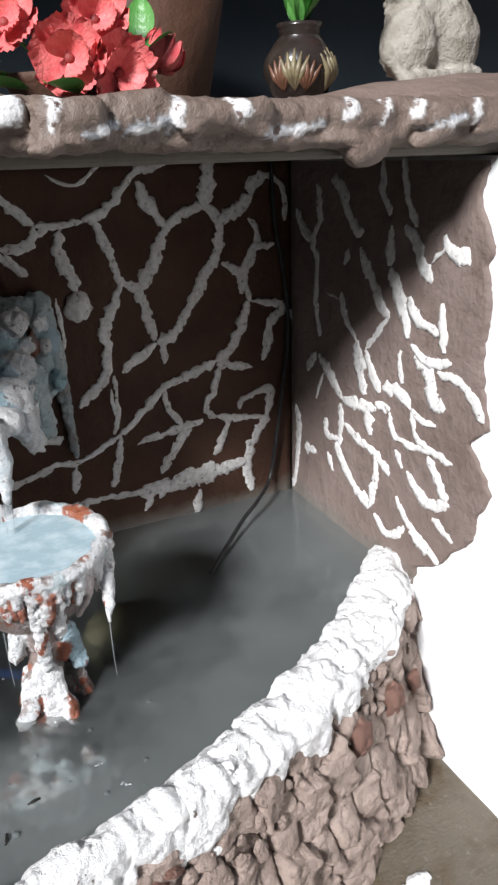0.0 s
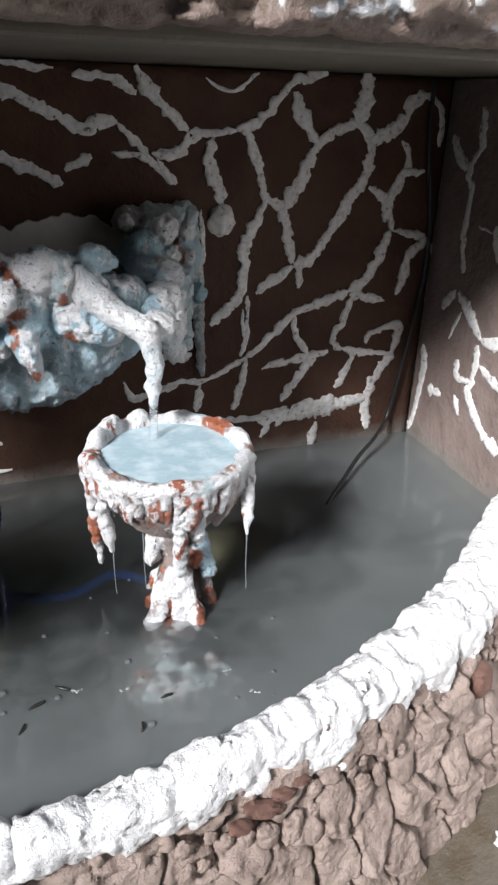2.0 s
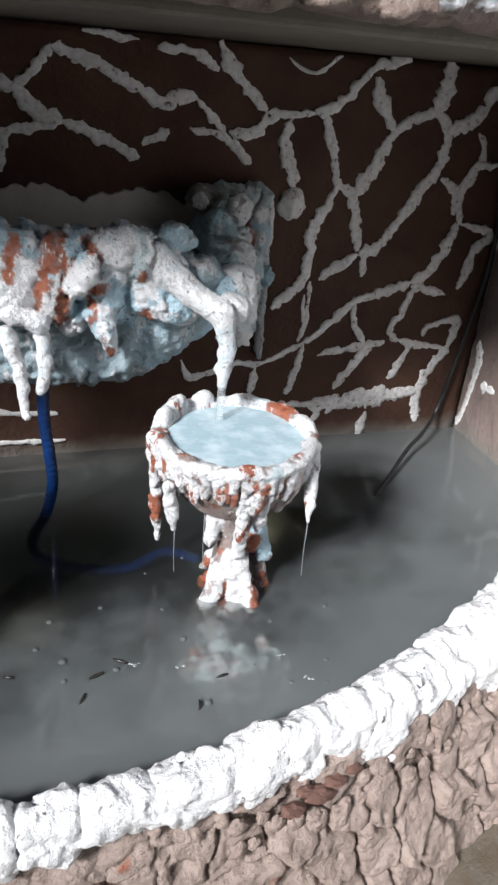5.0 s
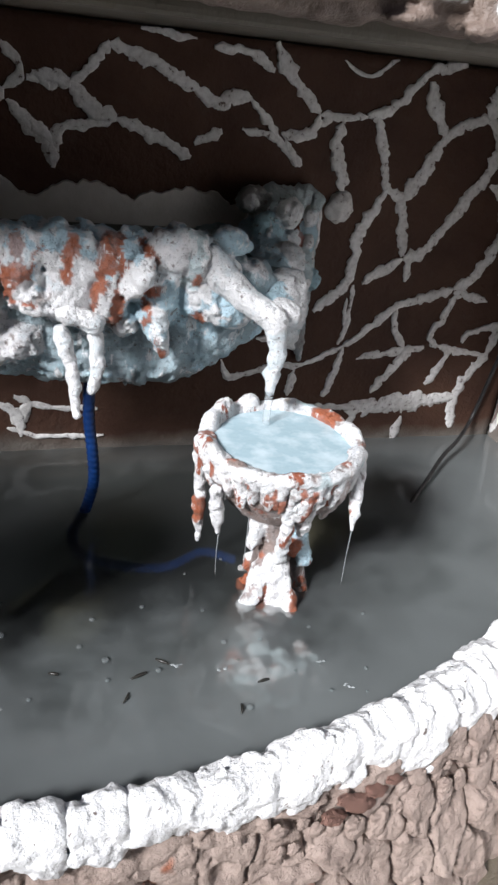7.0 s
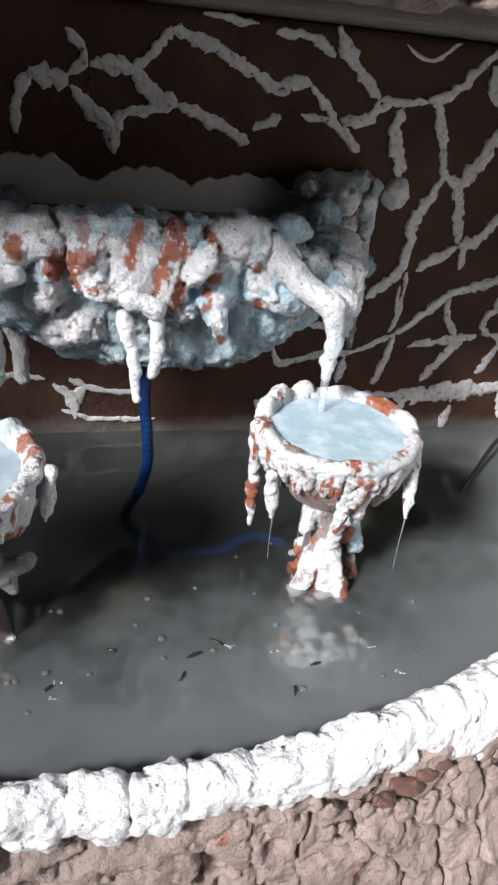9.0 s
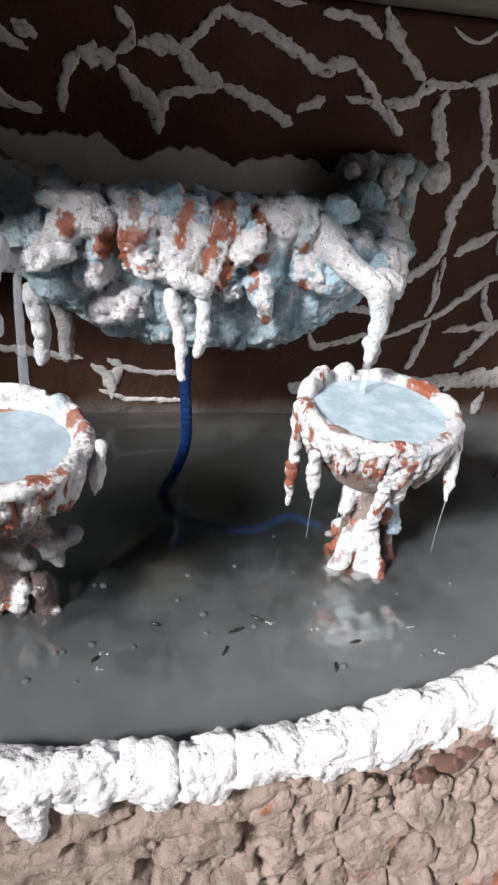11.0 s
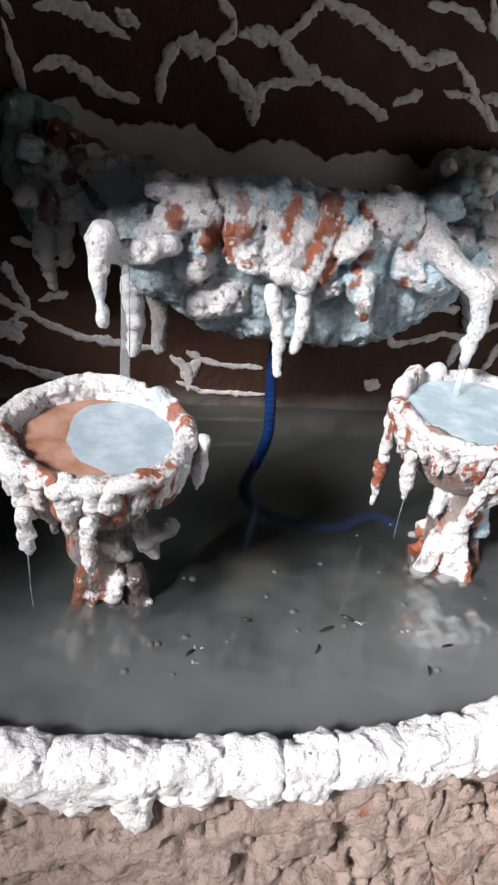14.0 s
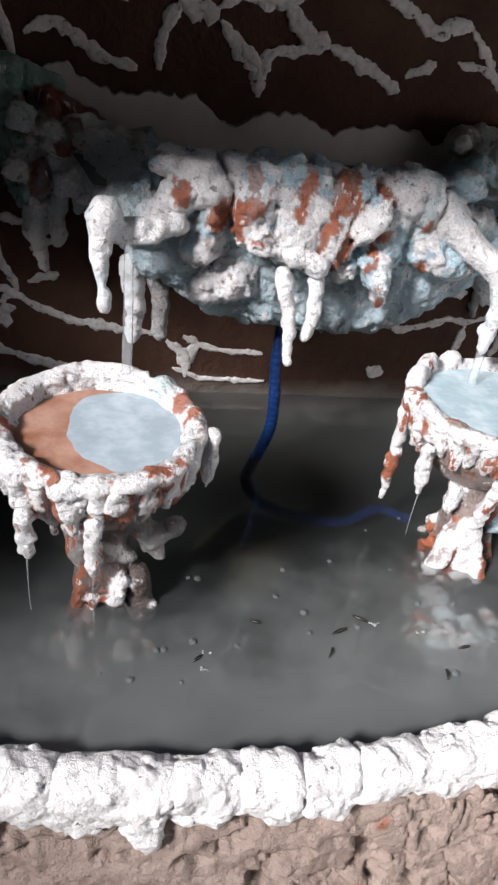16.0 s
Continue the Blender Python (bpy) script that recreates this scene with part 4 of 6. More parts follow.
def rim_lump(x0, x1, seed, drips=()):
    """One trowelful of white-painted mortar on the rim from x0 to x1, sagging over the outer side; drips: (x, depth)."""
    r = np.random.RandomState(seed)
    x = (x0 + x1) / 2
    k = min(1.0, max(0.0, x / 0.5))                  # the rim grows wider towards the side wall
    y = arc_at(x, 0.0)
    a = math.atan2(x - RIM_C[0], RIM_C[1] - y)       # way round the arc
    out, along = np.array((math.sin(a), -math.cos(a), 0)), np.array((math.cos(a), math.sin(a), 0))
    size = (x1 - x0) / 2 / math.cos(a) * 1.27
    reach = size + 0.05
    c = Clay((x - reach, y - reach, -0.095), (x + reach, y + reach, 0.055), 0.0023)
    o = np.array((x, y, 0.0))
    deg = math.degrees(a)
    c.ball(o + (0, 0, 0.010), (size, 0.018, 0.021), WHITE, 0.008, (0, r.uniform(-6, 6), deg))
    c.ball(o + out * (0.006 + 0.018 * k) + (0, 0, -0.001), (size * 0.95, 0.013 + 0.009 * k, 0.014), WHITE, 0.008, (r.uniform(-8, 8), 0, deg))
    c.ball(o - out * (0.004 + 0.012 * k) + (0, 0, 0.008 + 0.002 * k), (size * 0.97, 0.015, 0.016), WHITE, 0.006, (0, r.uniform(-6, 6), deg))
    for t in (-0.55, 0.55):                          # fill the ends
        c.ball(o + along * t * size + out * 0.008 * k + (0, 0, 0.006), (size * 0.42, 0.019 + 0.008 * k, 0.020 + r.uniform(-0.003, 0.003)), WHITE, 0.008, (0, r.uniform(-8, 8), deg))
    for _ in range(4):
        t, q = r.uniform(-0.7, 0.7) * size, r.uniform(-0.008, 0.010 + 0.024 * k)
        c.ball(o + along * t + out * q + (0, 0, 0.016 - abs(q) * 0.6 + r.uniform(-0.006, 0.004)), (size * r.uniform(0.25, 0.45), 0.011, r.uniform(0.008, 0.014)), WHITE, 0.005, tuple(r.uniform(-25, 25, 3)))
    t = -0.9
    while t < 0.9:                                   # torn lower edge, thin against the wall
        w, low = r.uniform(0.007, 0.016), r.uniform(0.004, 0.024) + (r.uniform(0.006, 0.016) if r.rand() < 0.22 else 0.0) + 0.006 * k
        c.ball(o + along * t * size + out * (0.010 + 0.027 * k) + (0, 0, -low * 0.45), (w, 0.0085, low * 0.75), WHITE, 0.004, (0, r.uniform(-20, 20), deg))
        t += w * 1.3 / size
    for px, low in drips:                            # broad pointed sags
        q = np.array((px, arc_at(px, 0.0), 0.0)) + out * (0.011 + 0.027 * k)
        c.ball(q + (0, 0, -low * 0.30), (0.020, 0.0105, low * 0.55), WHITE, 0.006, (0, r.uniform(-8, 8), deg))
        c.ball(q + out * 0.004 + along * 0.004 + (0, 0, -low * 0.62), (0.014, 0.0085, low * 0.42), WHITE, 0.005, (0, 12, deg))
    c.crumble(0.024, 0.006, 2)
    c.crust(WHITE, WHITE, 0.022, 0.12, 0.0018)
    c.crumble(0.0075, 0.0036, 3)
    return c.mesh("rim_lump", RIM)


RIM_EDGES = (-0.90, -0.84, -0.78, -0.72, -0.66, -0.60, -0.55, -0.49, -0.43, -0.375, -0.317, -0.230, -0.180, -0.133, -0.087, -0.028, 0.038, 0.119, 0.177, 0.222, 0.268, 0.325, 0.372, 0.424, 0.468, 0.51, 0.555, 0.60)
RIM_DRIPS = {10: ((-0.256, 0.058),), 12: ((-0.150, 0.026),), 13: ((-0.105, 0.026),), 15: ((-0.010, 0.026),), 18: ((0.196, 0.050),), 21: ((0.340, 0.045),), 22: ((0.392, 0.040),), 24: ((0.482, 0.036),)}
for _i, (_a, _b) in enumerate(zip(RIM_EDGES, RIM_EDGES[1:])):
    under(put("rim_lump", rim_lump(_a, _b, 100 + _i, RIM_DRIPS.get(_i, ()))), pond_wall)


def clump_mesh(seed, mat):
    """A dab of mortar thrown on the wall: a faceted, pitted lump about 2 wide."""
    bm = bmesh.new()
    bmesh.ops.create_icosphere(bm, subdivisions=4, radius=1.0)
    p = np.array([v.co for v in bm.verts])
    k = 0.80 + 0.30 * billow(p * 0.05 + seed * 0.41, 0.04, 2) + 0.30 * rough(p * 0.05 + seed, 0.025, 4)
    k = np.clip(k, 0.5, 1.3)
    for v, s in zip(bm.verts, k):
        v.co = v.co * s
    for face in bm.faces:
        face.smooth = True
    me = bpy.data.meshes.new("mortar_clump")
    bm.to_mesh(me)
    bm.free()
    me.materials.append(mat)
    return me


CLUMPS = [clump_mesh(i, MORTAR) for i in range(9)]
RED_CLUMPS = [clump_mesh(20 + i, BRICK) for i in range(2)]


def clump(x, z, wide, tall, deep, spin, meshes=CLUMPS, index=0):
    t = min(1.0, max(0.0, (0.005 - z) / 0.252))
    off = (0.016 if meshes is RED_CLUMPS else 0.008) + 0.054 * t + 0.026 * min(1.0, max(0.0, x / 0.5))
    y = arc_at(x, off)
    a = math.atan2(x - RIM_C[0], RIM_C[1] - y)
    ob = new("mortar_clump", meshes[index % len(meshes)])
    under(ob, pond_wall)
    ob.matrix_basis = Matrix.Translation((x, y, z)) @ Euler((0, 0, a)).to_matrix().to_4x4() @ Euler((spin * 0.2, spin, spin * 0.1)).to_matrix().to_4x4() @ Matrix.Diagonal((wide, deep, tall, 1))
    return ob


_r = np.random.RandomState(33)
_spots = []
for _ in range(4000):                                # small dabs close under the rim
    if len(_spots) >= 70:
        break
    x, z = _r.uniform(0.04, 0.585), _r.uniform(-0.085, -0.012)
    size = _r.uniform(0.006, 0.013)
    if all((x - a) ** 2 + ((z - b) * 0.75) ** 2 > (1.05 * (size + s)) ** 2 for a, b, s in _spots):
        _spots.append((x, z, size))
for i, (x, z, s) in enumerate(_spots):
    clump(x, z, s, s * _r.uniform(1.0, 1.6), s * _r.uniform(0.5, 0.8), _r.uniform(-0.5, 0.5), CLUMPS, i)
for x, z, s in ((0.418, -0.067, 0.019), (0.498, -0.078, 0.018), (0.561, -0.105, 0.014)):
    clump(x, z, s, s * 1.25, s * 0.7, 0.2, RED_CLUMPS, int(x * 1000))
for x, z, s in ((0.123, -0.036, 0.013), (0.140, -0.030, 0.010), (0.096, -0.042, 0.010), (0.159, -0.026, 0.008), (0.108, -0.028, 0.008)):
    clump(x, z, s * 1.4, s * 0.6, s * 0.7, 0.3, RED_CLUMPS, int(x * 1000))


# ---- the trough ----
trough = base("fountain_trough", (-0.10, 0.0, 0.19), "rough mortar wall trough dabbed white, pale blue and rust", "fountain")


PALE = (0.52, 0.60, 0.61)
TEAL = (0.26, 0.42, 0.37)
SKY, BELLY, CHALK = (0.44, 0.59, 0.66), (0.32, 0.40, 0.43), (0.76, 0.74, 0.74)


def trough_body():
    r = np.random.RandomState(7)
    c = Clay((-0.300, -0.290, 0.165), (0.135, 0.012, 0.405), 0.0021)
    low = lambda x: float(np.interp(x, (-0.27, -0.20, -0.13, -0.02, 0.03, 0.08, 0.11), (0.280, 0.226, 0.203, 0.195, 0.214, 0.256, 0.284)))
    for x in np.arange(-0.255, 0.10, 0.020):         # the smooth belly and the trough's bed
        z = low(x)
        c.rod((x, -0.185, z + 0.026), (x, -0.196, 0.322), 0.026, 0.024, BELLY, 0.016)
        c.rod((x, -0.165, z + 0.028), (x, 0.0, z + 0.045), 0.030, 0.034, BELLY, 0.012)
    c.swell(0.045, 0.006)
    # thick folds over the upper front: x, z, half width, half height, lean, reach, colour
    for x, z, w, h, tilt, y, col in ((-0.226, 0.335, 0.017, 0.026, 20, -0.228, CHALK), (-0.200, 0.352, 0.031, 0.021, 18, -0.230, WHITE), (-0.190, 0.324, 0.016, 0.030, 25, -0.222, SKY),
                                     (-0.198, 0.293, 0.020, 0.026, 30, -0.222, CHALK), (-0.156, 0.342, 0.024, 0.037, 6, -0.234, CHALK), (-0.150, 0.311, 0.024, 0.014, 12, -0.236, CHALK), (-0.131, 0.352, 0.017, 0.030, 15, -0.226, SKY),
                                     (-0.108, 0.346, 0.022, 0.030, 20, -0.230, SKY), (-0.112, 0.318, 0.026, 0.032, 30, -0.236, CHALK), (-0.078, 0.316, 0.021, 0.034, -10, -0.234, CHALK), (-0.064, 0.349, 0.024, 0.025, -20, -0.232, RUST),
                                     (-0.047, 0.337, 0.014, 0.026, 28, -0.243, WHITE), (-0.016, 0.358, 0.024, 0.025, 0, -0.232, CHALK), (-0.024, 0.316, 0.022, 0.036, -8, -0.230, SKY), (-0.026, 0.284, 0.012, 0.030, -10, -0.240, CHALK),
                                     (0.012, 0.345, 0.018, 0.034, -8, -0.226, PALE), (0.022, 0.310, 0.024, 0.026, -20, -0.226, SKY), (0.055, 0.300, 0.026, 0.022, -25, -0.226, SKY), (0.048, 0.332, 0.017, 0.022, -20, -0.226, CHALK),
                                     (-0.245, 0.312, 0.020, 0.018, 0, -0.225, CHALK), (-0.060, 0.285, 0.016, 0.018, 0, -0.222, SKY)):
        c.ball((x, y, z), (w, 0.021, h), col, 0.003, (0, tilt, r.uniform(-12, 12)))
    c.rod((-0.030, -0.238, 0.300), (-0.018, -0.246, 0.258), 0.016, 0.006, CHALK, 0.004)
    for x in np.arange(-0.235, 0.06, 0.017):         # broken crest along the trough's lip
        c.ball((x + r.uniform(-0.005, 0.005), -0.212 + r.uniform(-0.008, 0.008), 0.362 + r.uniform(-0.010, 0.010)), (r.uniform(0.011, 0.020), 0.020, r.uniform(0.009, 0.016)), (CHALK, SKY, PALE, CHALK)[r.randint(4)], 0.004, tuple(r.uniform(-30, 30, 3)))
    # the rough white swelling under the folds
    c.ball((-0.168, -0.208, 0.258), (0.033, 0.024, 0.024), CHALK, 0.005, (0, 15, 0))
    c.ball((-0.188, -0.206, 0.247), (0.018, 0.022, 0.018), CHALK, 0.004)
    c.ball((-0.243, -0.190, 0.268), (0.020, 0.026, 0.020), BELLY, 0.006)
    # rust slip and the white laid over it: x, z, half width, half height, lean
    for x, z, w, h, tilt in ((-0.223, 0.346, 0.008, 0.013, -20), (-0.181, 0.333, 0.017, 0.010, -35), (-0.189, 0.322, 0.010, 0.010, 0), (-0.160, 0.364, 0.009, 0.010, 0), (-0.156, 0.341, 0.018, 0.010, -30),
                             (-0.166, 0.328, 0.008, 0.020, 15), (-0.160, 0.311, 0.020, 0.006, 8), (-0.142, 0.350, 0.006, 0.014, 20), (-0.110, 0.361, 0.007, 0.016, 15), (-0.114, 0.338, 0.006, 0.012, 0), (-0.085, 0.345, 0.008, 0.014, 0),
                             (-0.085, 0.315, 0.009, 0.022, 5), (-0.095, 0.295, 0.018, 0.007, -20), (-0.066, 0.315, 0.010, 0.032, 10), (-0.076, 0.289, 0.010, 0.010, 0), (-0.064, 0.352, 0.018, 0.017, -20), (-0.038, 0.360, 0.008, 0.016, -25),
                             (-0.032, 0.323, 0.013, 0.006, 0), (-0.040, 0.300, 0.006, 0.016, 0), (-0.022, 0.268, 0.007, 0.020, -10), (0.012, 0.290, 0.016, 0.010, 0), (0.014, 0.333, 0.005, 0.006, 0), (-0.138, 0.295, 0.014, 0.005, 10)):
        c.paint((x, -0.245, z), (w, 0.030, h), RUST, tilt, 0.0004, 0.45)
    for x, z, w, h, tilt in ((-0.152, 0.320, 0.014, 0.007, -15), (-0.150, 0.352, 0.004, 0.012, 0), (-0.150, 0.302, 0.022, 0.006, 10), (-0.115, 0.315, 0.015, 0.020, 30), (-0.126, 0.298, 0.014, 0.008, 0), (-0.080, 0.310, 0.005, 0.018, -8),
                             (-0.073, 0.322, 0.003, 0.026, 12), (-0.047, 0.338, 0.013, 0.024, 28), (-0.026, 0.292, 0.010, 0.014, 0), (-0.020, 0.272, 0.006, 0.012, -20), (-0.098, 0.343, 0.012, 0.014, 25), (-0.086, 0.300, 0.004, 0.010, 20)):
        c.paint((x, -0.248, z), (w, 0.026, h), WHITE, tilt, 0.0018, 0.40)
    for x, z, w, h in ((-0.053, 0.362, 0.011, 0.011), (-0.138, 0.340, 0.008, 0.020), (-0.050, 0.300, 0.010, 0.022), (0.000, 0.300, 0.012, 0.020)):
        c.paint((x, -0.245, z), (w, 0.028, h), SKY, 0, 0.0008)
    c.crust(WHITE, SKY, 0.026, 0.18, 0.0016)
    c.crust(WHITE, PALE, 0.022, 0.25, 0.0016)
    c.crust(SKY, BELLY, 0.035, 0.30, 0.0010)
    c.crust(CHALK, BELLY, 0.020, 0.42, 0.0012)
    c.crust(SKY, CHALK, 0.030, 0.26, -0.0014)
    # sunken patches coloured darker, so crevice shade and dirt lie in the paint
    c.crust((0.40, 0.35, 0.33), CHALK, 0.012, 0.36, -0.0016)
    c.crust((0.26, 0.25, 0.25), SKY, 0.014, 0.44, -0.0014)
    c.crumble(0.020, 0.006, 2)
    c.swell(0.012, 0.0034)
    c.crumble(0.0065, 0.0028, 2)
    return c.mesh("trough_body", LUMP)


under(put("trough_body", trough_body(), None, "lumpy white, blue and rust mortar front"), trough)


def clay_part(name, parent, rods, balls=(), label="", h=0.0022, crumble=0.0026, swell=0.0020, mat=LUMP):
    """A small lumpy part from rods (a, b, ra, rb, colour) and balls (centre, radii, colour)."""
    pts = np.array([p for a, b, *_ in rods for p in (a, b)] + [b[0] for b in balls], float)
    big = max([max(q[2], q[3]) for q in rods] + [np.max(b[1]) for b in balls]) + 0.014
    c = Clay(pts.min(0) - big, pts.max(0) + big, h)
    for a, b, ra, rb, col in rods:
        c.rod(a, b, ra, rb, col, 0.004)
    for centre, radii, col in balls:
        c.ball(centre, radii, col, 0.004)
    c.swell(0.016, swell)
    c.crumble(0.007, crumble, 2)
    return under(put(name, c.mesh(name, mat), None, label), parent)


# the two end pieces against the wall, the spouts and the hanging drips
_r = np.random.RandomState(3)
_rods = [((0.110, -0.195, 0.300), (0.135, -0.06, 0.325), 0.026, 0.034, SKY), ((0.135, -0.05, 0.330), (0.190, -0.02, 0.330), 0.034, 0.028, SKY), ((0.150, -0.03, 0.375), (0.195, -0.012, 0.375), 0.022, 0.018, PALE), ((0.200, -0.014, 0.38), (0.216, -0.010, 0.285), 0.016, 0.012, PALE),
         ((0.216, -0.008, 0.290), (0.226, -0.006, 0.150), 0.010, 0.006, (0.45, 0.44, 0.43)), ((0.125, -0.185, 0.300), (0.150, -0.150, 0.235), 0.020, 0.013, WHITE), ((0.160, -0.120, 0.310), (0.176, -0.09, 0.225), 0.020, 0.012, PALE)]
_balls = [((0.155, -0.085, 0.374), (0.018, 0.016, 0.018), WHITE), ((0.130, -0.085, 0.350), (0.02, 0.02, 0.024), BLUE), ((0.178, -0.06, 0.335), (0.007, 0.012, 0.026), RUST), ((0.145, -0.125, 0.325), (0.026, 0.02, 0.024), WHITE),
          ((0.128, -0.19, 0.314), (0.024, 0.024, 0.020), WHITE), ((0.138, -0.19, 0.286), (0.018, 0.022, 0.028), WHITE), ((0.118, -0.05, 0.380), (0.02, 0.018, 0.018), GREY), ((0.185, -0.05, 0.30), (0.018, 0.02, 0.030), PALE)]
_balls += [((_r.uniform(0.11, 0.205), _r.uniform(-0.10, -0.025), _r.uniform(0.26, 0.39)), tuple(_r.uniform(0.007, 0.014, 3)), (WHITE, PALE, BLUE, WHITE, SKY, WHITE, GREY, PALE)[_r.randint(8)]) for _ in range(36)]
clay_part("end_piece", trough, _rods, _balls, "pale blue and white mortar piece", 0.0024, 0.0032, 0.005)
BONE, OXIDE = (0.64, 0.62, 0.585), (0.19, 0.060, 0.034)
_rods = [((-0.262, -0.21, 0.312), (-0.290, -0.05, 0.318), 0.024, 0.034, PALE), ((-0.290, -0.05, 0.322), (-0.355, -0.030, 0.318), 0.036, 0.034, BONE),
         ((-0.393, -0.020, 0.390), (-0.402, -0.020, 0.320), 0.018, 0.016, TEAL), ((-0.390, -0.020, 0.395), (-0.345, -0.018, 0.385), 0.014, 0.012, TEAL), ((-0.398, -0.020, 0.335), (-0.382, -0.025, 0.272), 0.018, 0.014, TEAL), ((-0.350, -0.030, 0.372), (-0.300, -0.03, 0.352), 0.014, 0.012, OXIDE),
         ((-0.364, -0.050, 0.310), (-0.366, -0.055, 0.240), 0.018, 0.014, BONE), ((-0.366, -0.055, 0.240), (-0.358, -0.055, 0.195), 0.012, 0.006, BONE), ((-0.340, -0.060, 0.320), (-0.342, -0.062, 0.228), 0.014, 0.007, BONE), ((-0.312, -0.060, 0.320), (-0.318, -0.062, 0.270), 0.016, 0.008, PALE),
         ((-0.268, -0.11, 0.315), (-0.266, -0.12, 0.262), 0.018, 0.010, BONE)]
_balls = [((_r.uniform(-0.385, -0.245), _r.uniform(-0.085, -0.035), _r.uniform(0.285, 0.360)), tuple(_r.uniform(0.007, 0.016, 3)), (PALE, BONE, BONE, WHITE, TEAL, BONE)[_r.randint(6)]) for _ in range(44)]
_balls += [((x, y, z), (0.010, 0.012, h), OXIDE) for x, y, z, h in ((-0.357, -0.078, 0.300, 0.020), (-0.322, -0.075, 0.350, 0.016), (-0.376, -0.050, 0.350, 0.026), (-0.335, -0.078, 0.335, 0.010), (-0.345, -0.06, 0.365, 0.012))]
clay_part("end_piece", trough, _rods, _balls, "grey-white mortar piece with teal and rust", 0.0024, 0.0032, 0.005)
clay_part("spout", trough, [((0.030, -0.225, 0.345), (0.062, -0.248, 0.318), 0.020, 0.013, WHITE), ((0.062, -0.248, 0.318), (0.094, -0.264, 0.300), 0.013, 0.013, WHITE), ((0.094, -0.264, 0.302), (0.101, -0.266, 0.262), 0.013, 0.009, WHITE), ((0.101, -0.266, 0.262), (0.098, -0.266, 0.222), 0.009, 0.006, WHITE)],
          [((0.112, -0.235, 0.298), (0.020, 0.022, 0.016), WHITE), ((0.098, -0.262, 0.237), (0.009, 0.009, 0.010), WHITE)], "white dripping spout")
clay_part("spout", trough, [((-0.225, -0.245, 0.318), (-0.290, -0.270, 0.314), 0.011, 0.010, WHITE), ((-0.290, -0.274, 0.328), (-0.292, -0.282, 0.292), 0.013, 0.0075, WHITE), ((-0.292, -0.282, 0.300), (-0.288, -0.288, 0.255), 0.005, 0.005, WHITE)],
          [((-0.288, -0.272, 0.328), (0.015, 0.014, 0.018), WHITE), ((-0.287, -0.287, 0.259), (0.007, 0.007, 0.012), WHITE), ((-0.255, -0.258, 0.312), (0.018, 0.013, 0.010), WHITE)], "white dripping spout")
for top, tip, r0, r1, col in (((-0.122, -0.250, 0.280), (-0.108, -0.268, 0.196), 0.009, 0.0045, WHITE), ((-0.088, -0.250, 0.278), (-0.092, -0.259, 0.220), 0.008, 0.0055, WHITE), ((-0.262, -0.180, 0.250), (-0.258, -0.175, 0.170), 0.013, 0.008, WHITE),
                              ((-0.238, -0.180, 0.250), (-0.230, -0.178, 0.178), 0.011, 0.008, GREY), ((-0.115, -0.252, 0.300), (-0.090, -0.252, 0.290), 0.012, 0.012, WHITE)):
    mid = tuple((a + b) / 2 + (0.004 if i == 0 else 0.0) for i, (a, b) in enumerate(zip(top, tip)))
    clay_part("drip", trough, [(top, mid, r0, r0 * 0.8, col), (mid, tip, r0 * 0.8, r1, col)], (), "hanging painted mortar drip", 0.0025)
put("trough_water", from_arrays("trough_water", [(-0.30, -0.19, 0.331), (0.12, -0.19, 0.331), (0.15, -0.002, 0.331), (-0.34, -0.002, 0.331)], [(0, 1, 2, 3)], TROUGH_WATER, False), None, "dark still water standing in the trough", "water", kind="structure")


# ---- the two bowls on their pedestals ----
# dark brown of the stem cores and of some stem and foot lumps
STEM_DARK = (0.17, 0.13, 0.115)


GAP = (0.27, 0.205, 0.18)


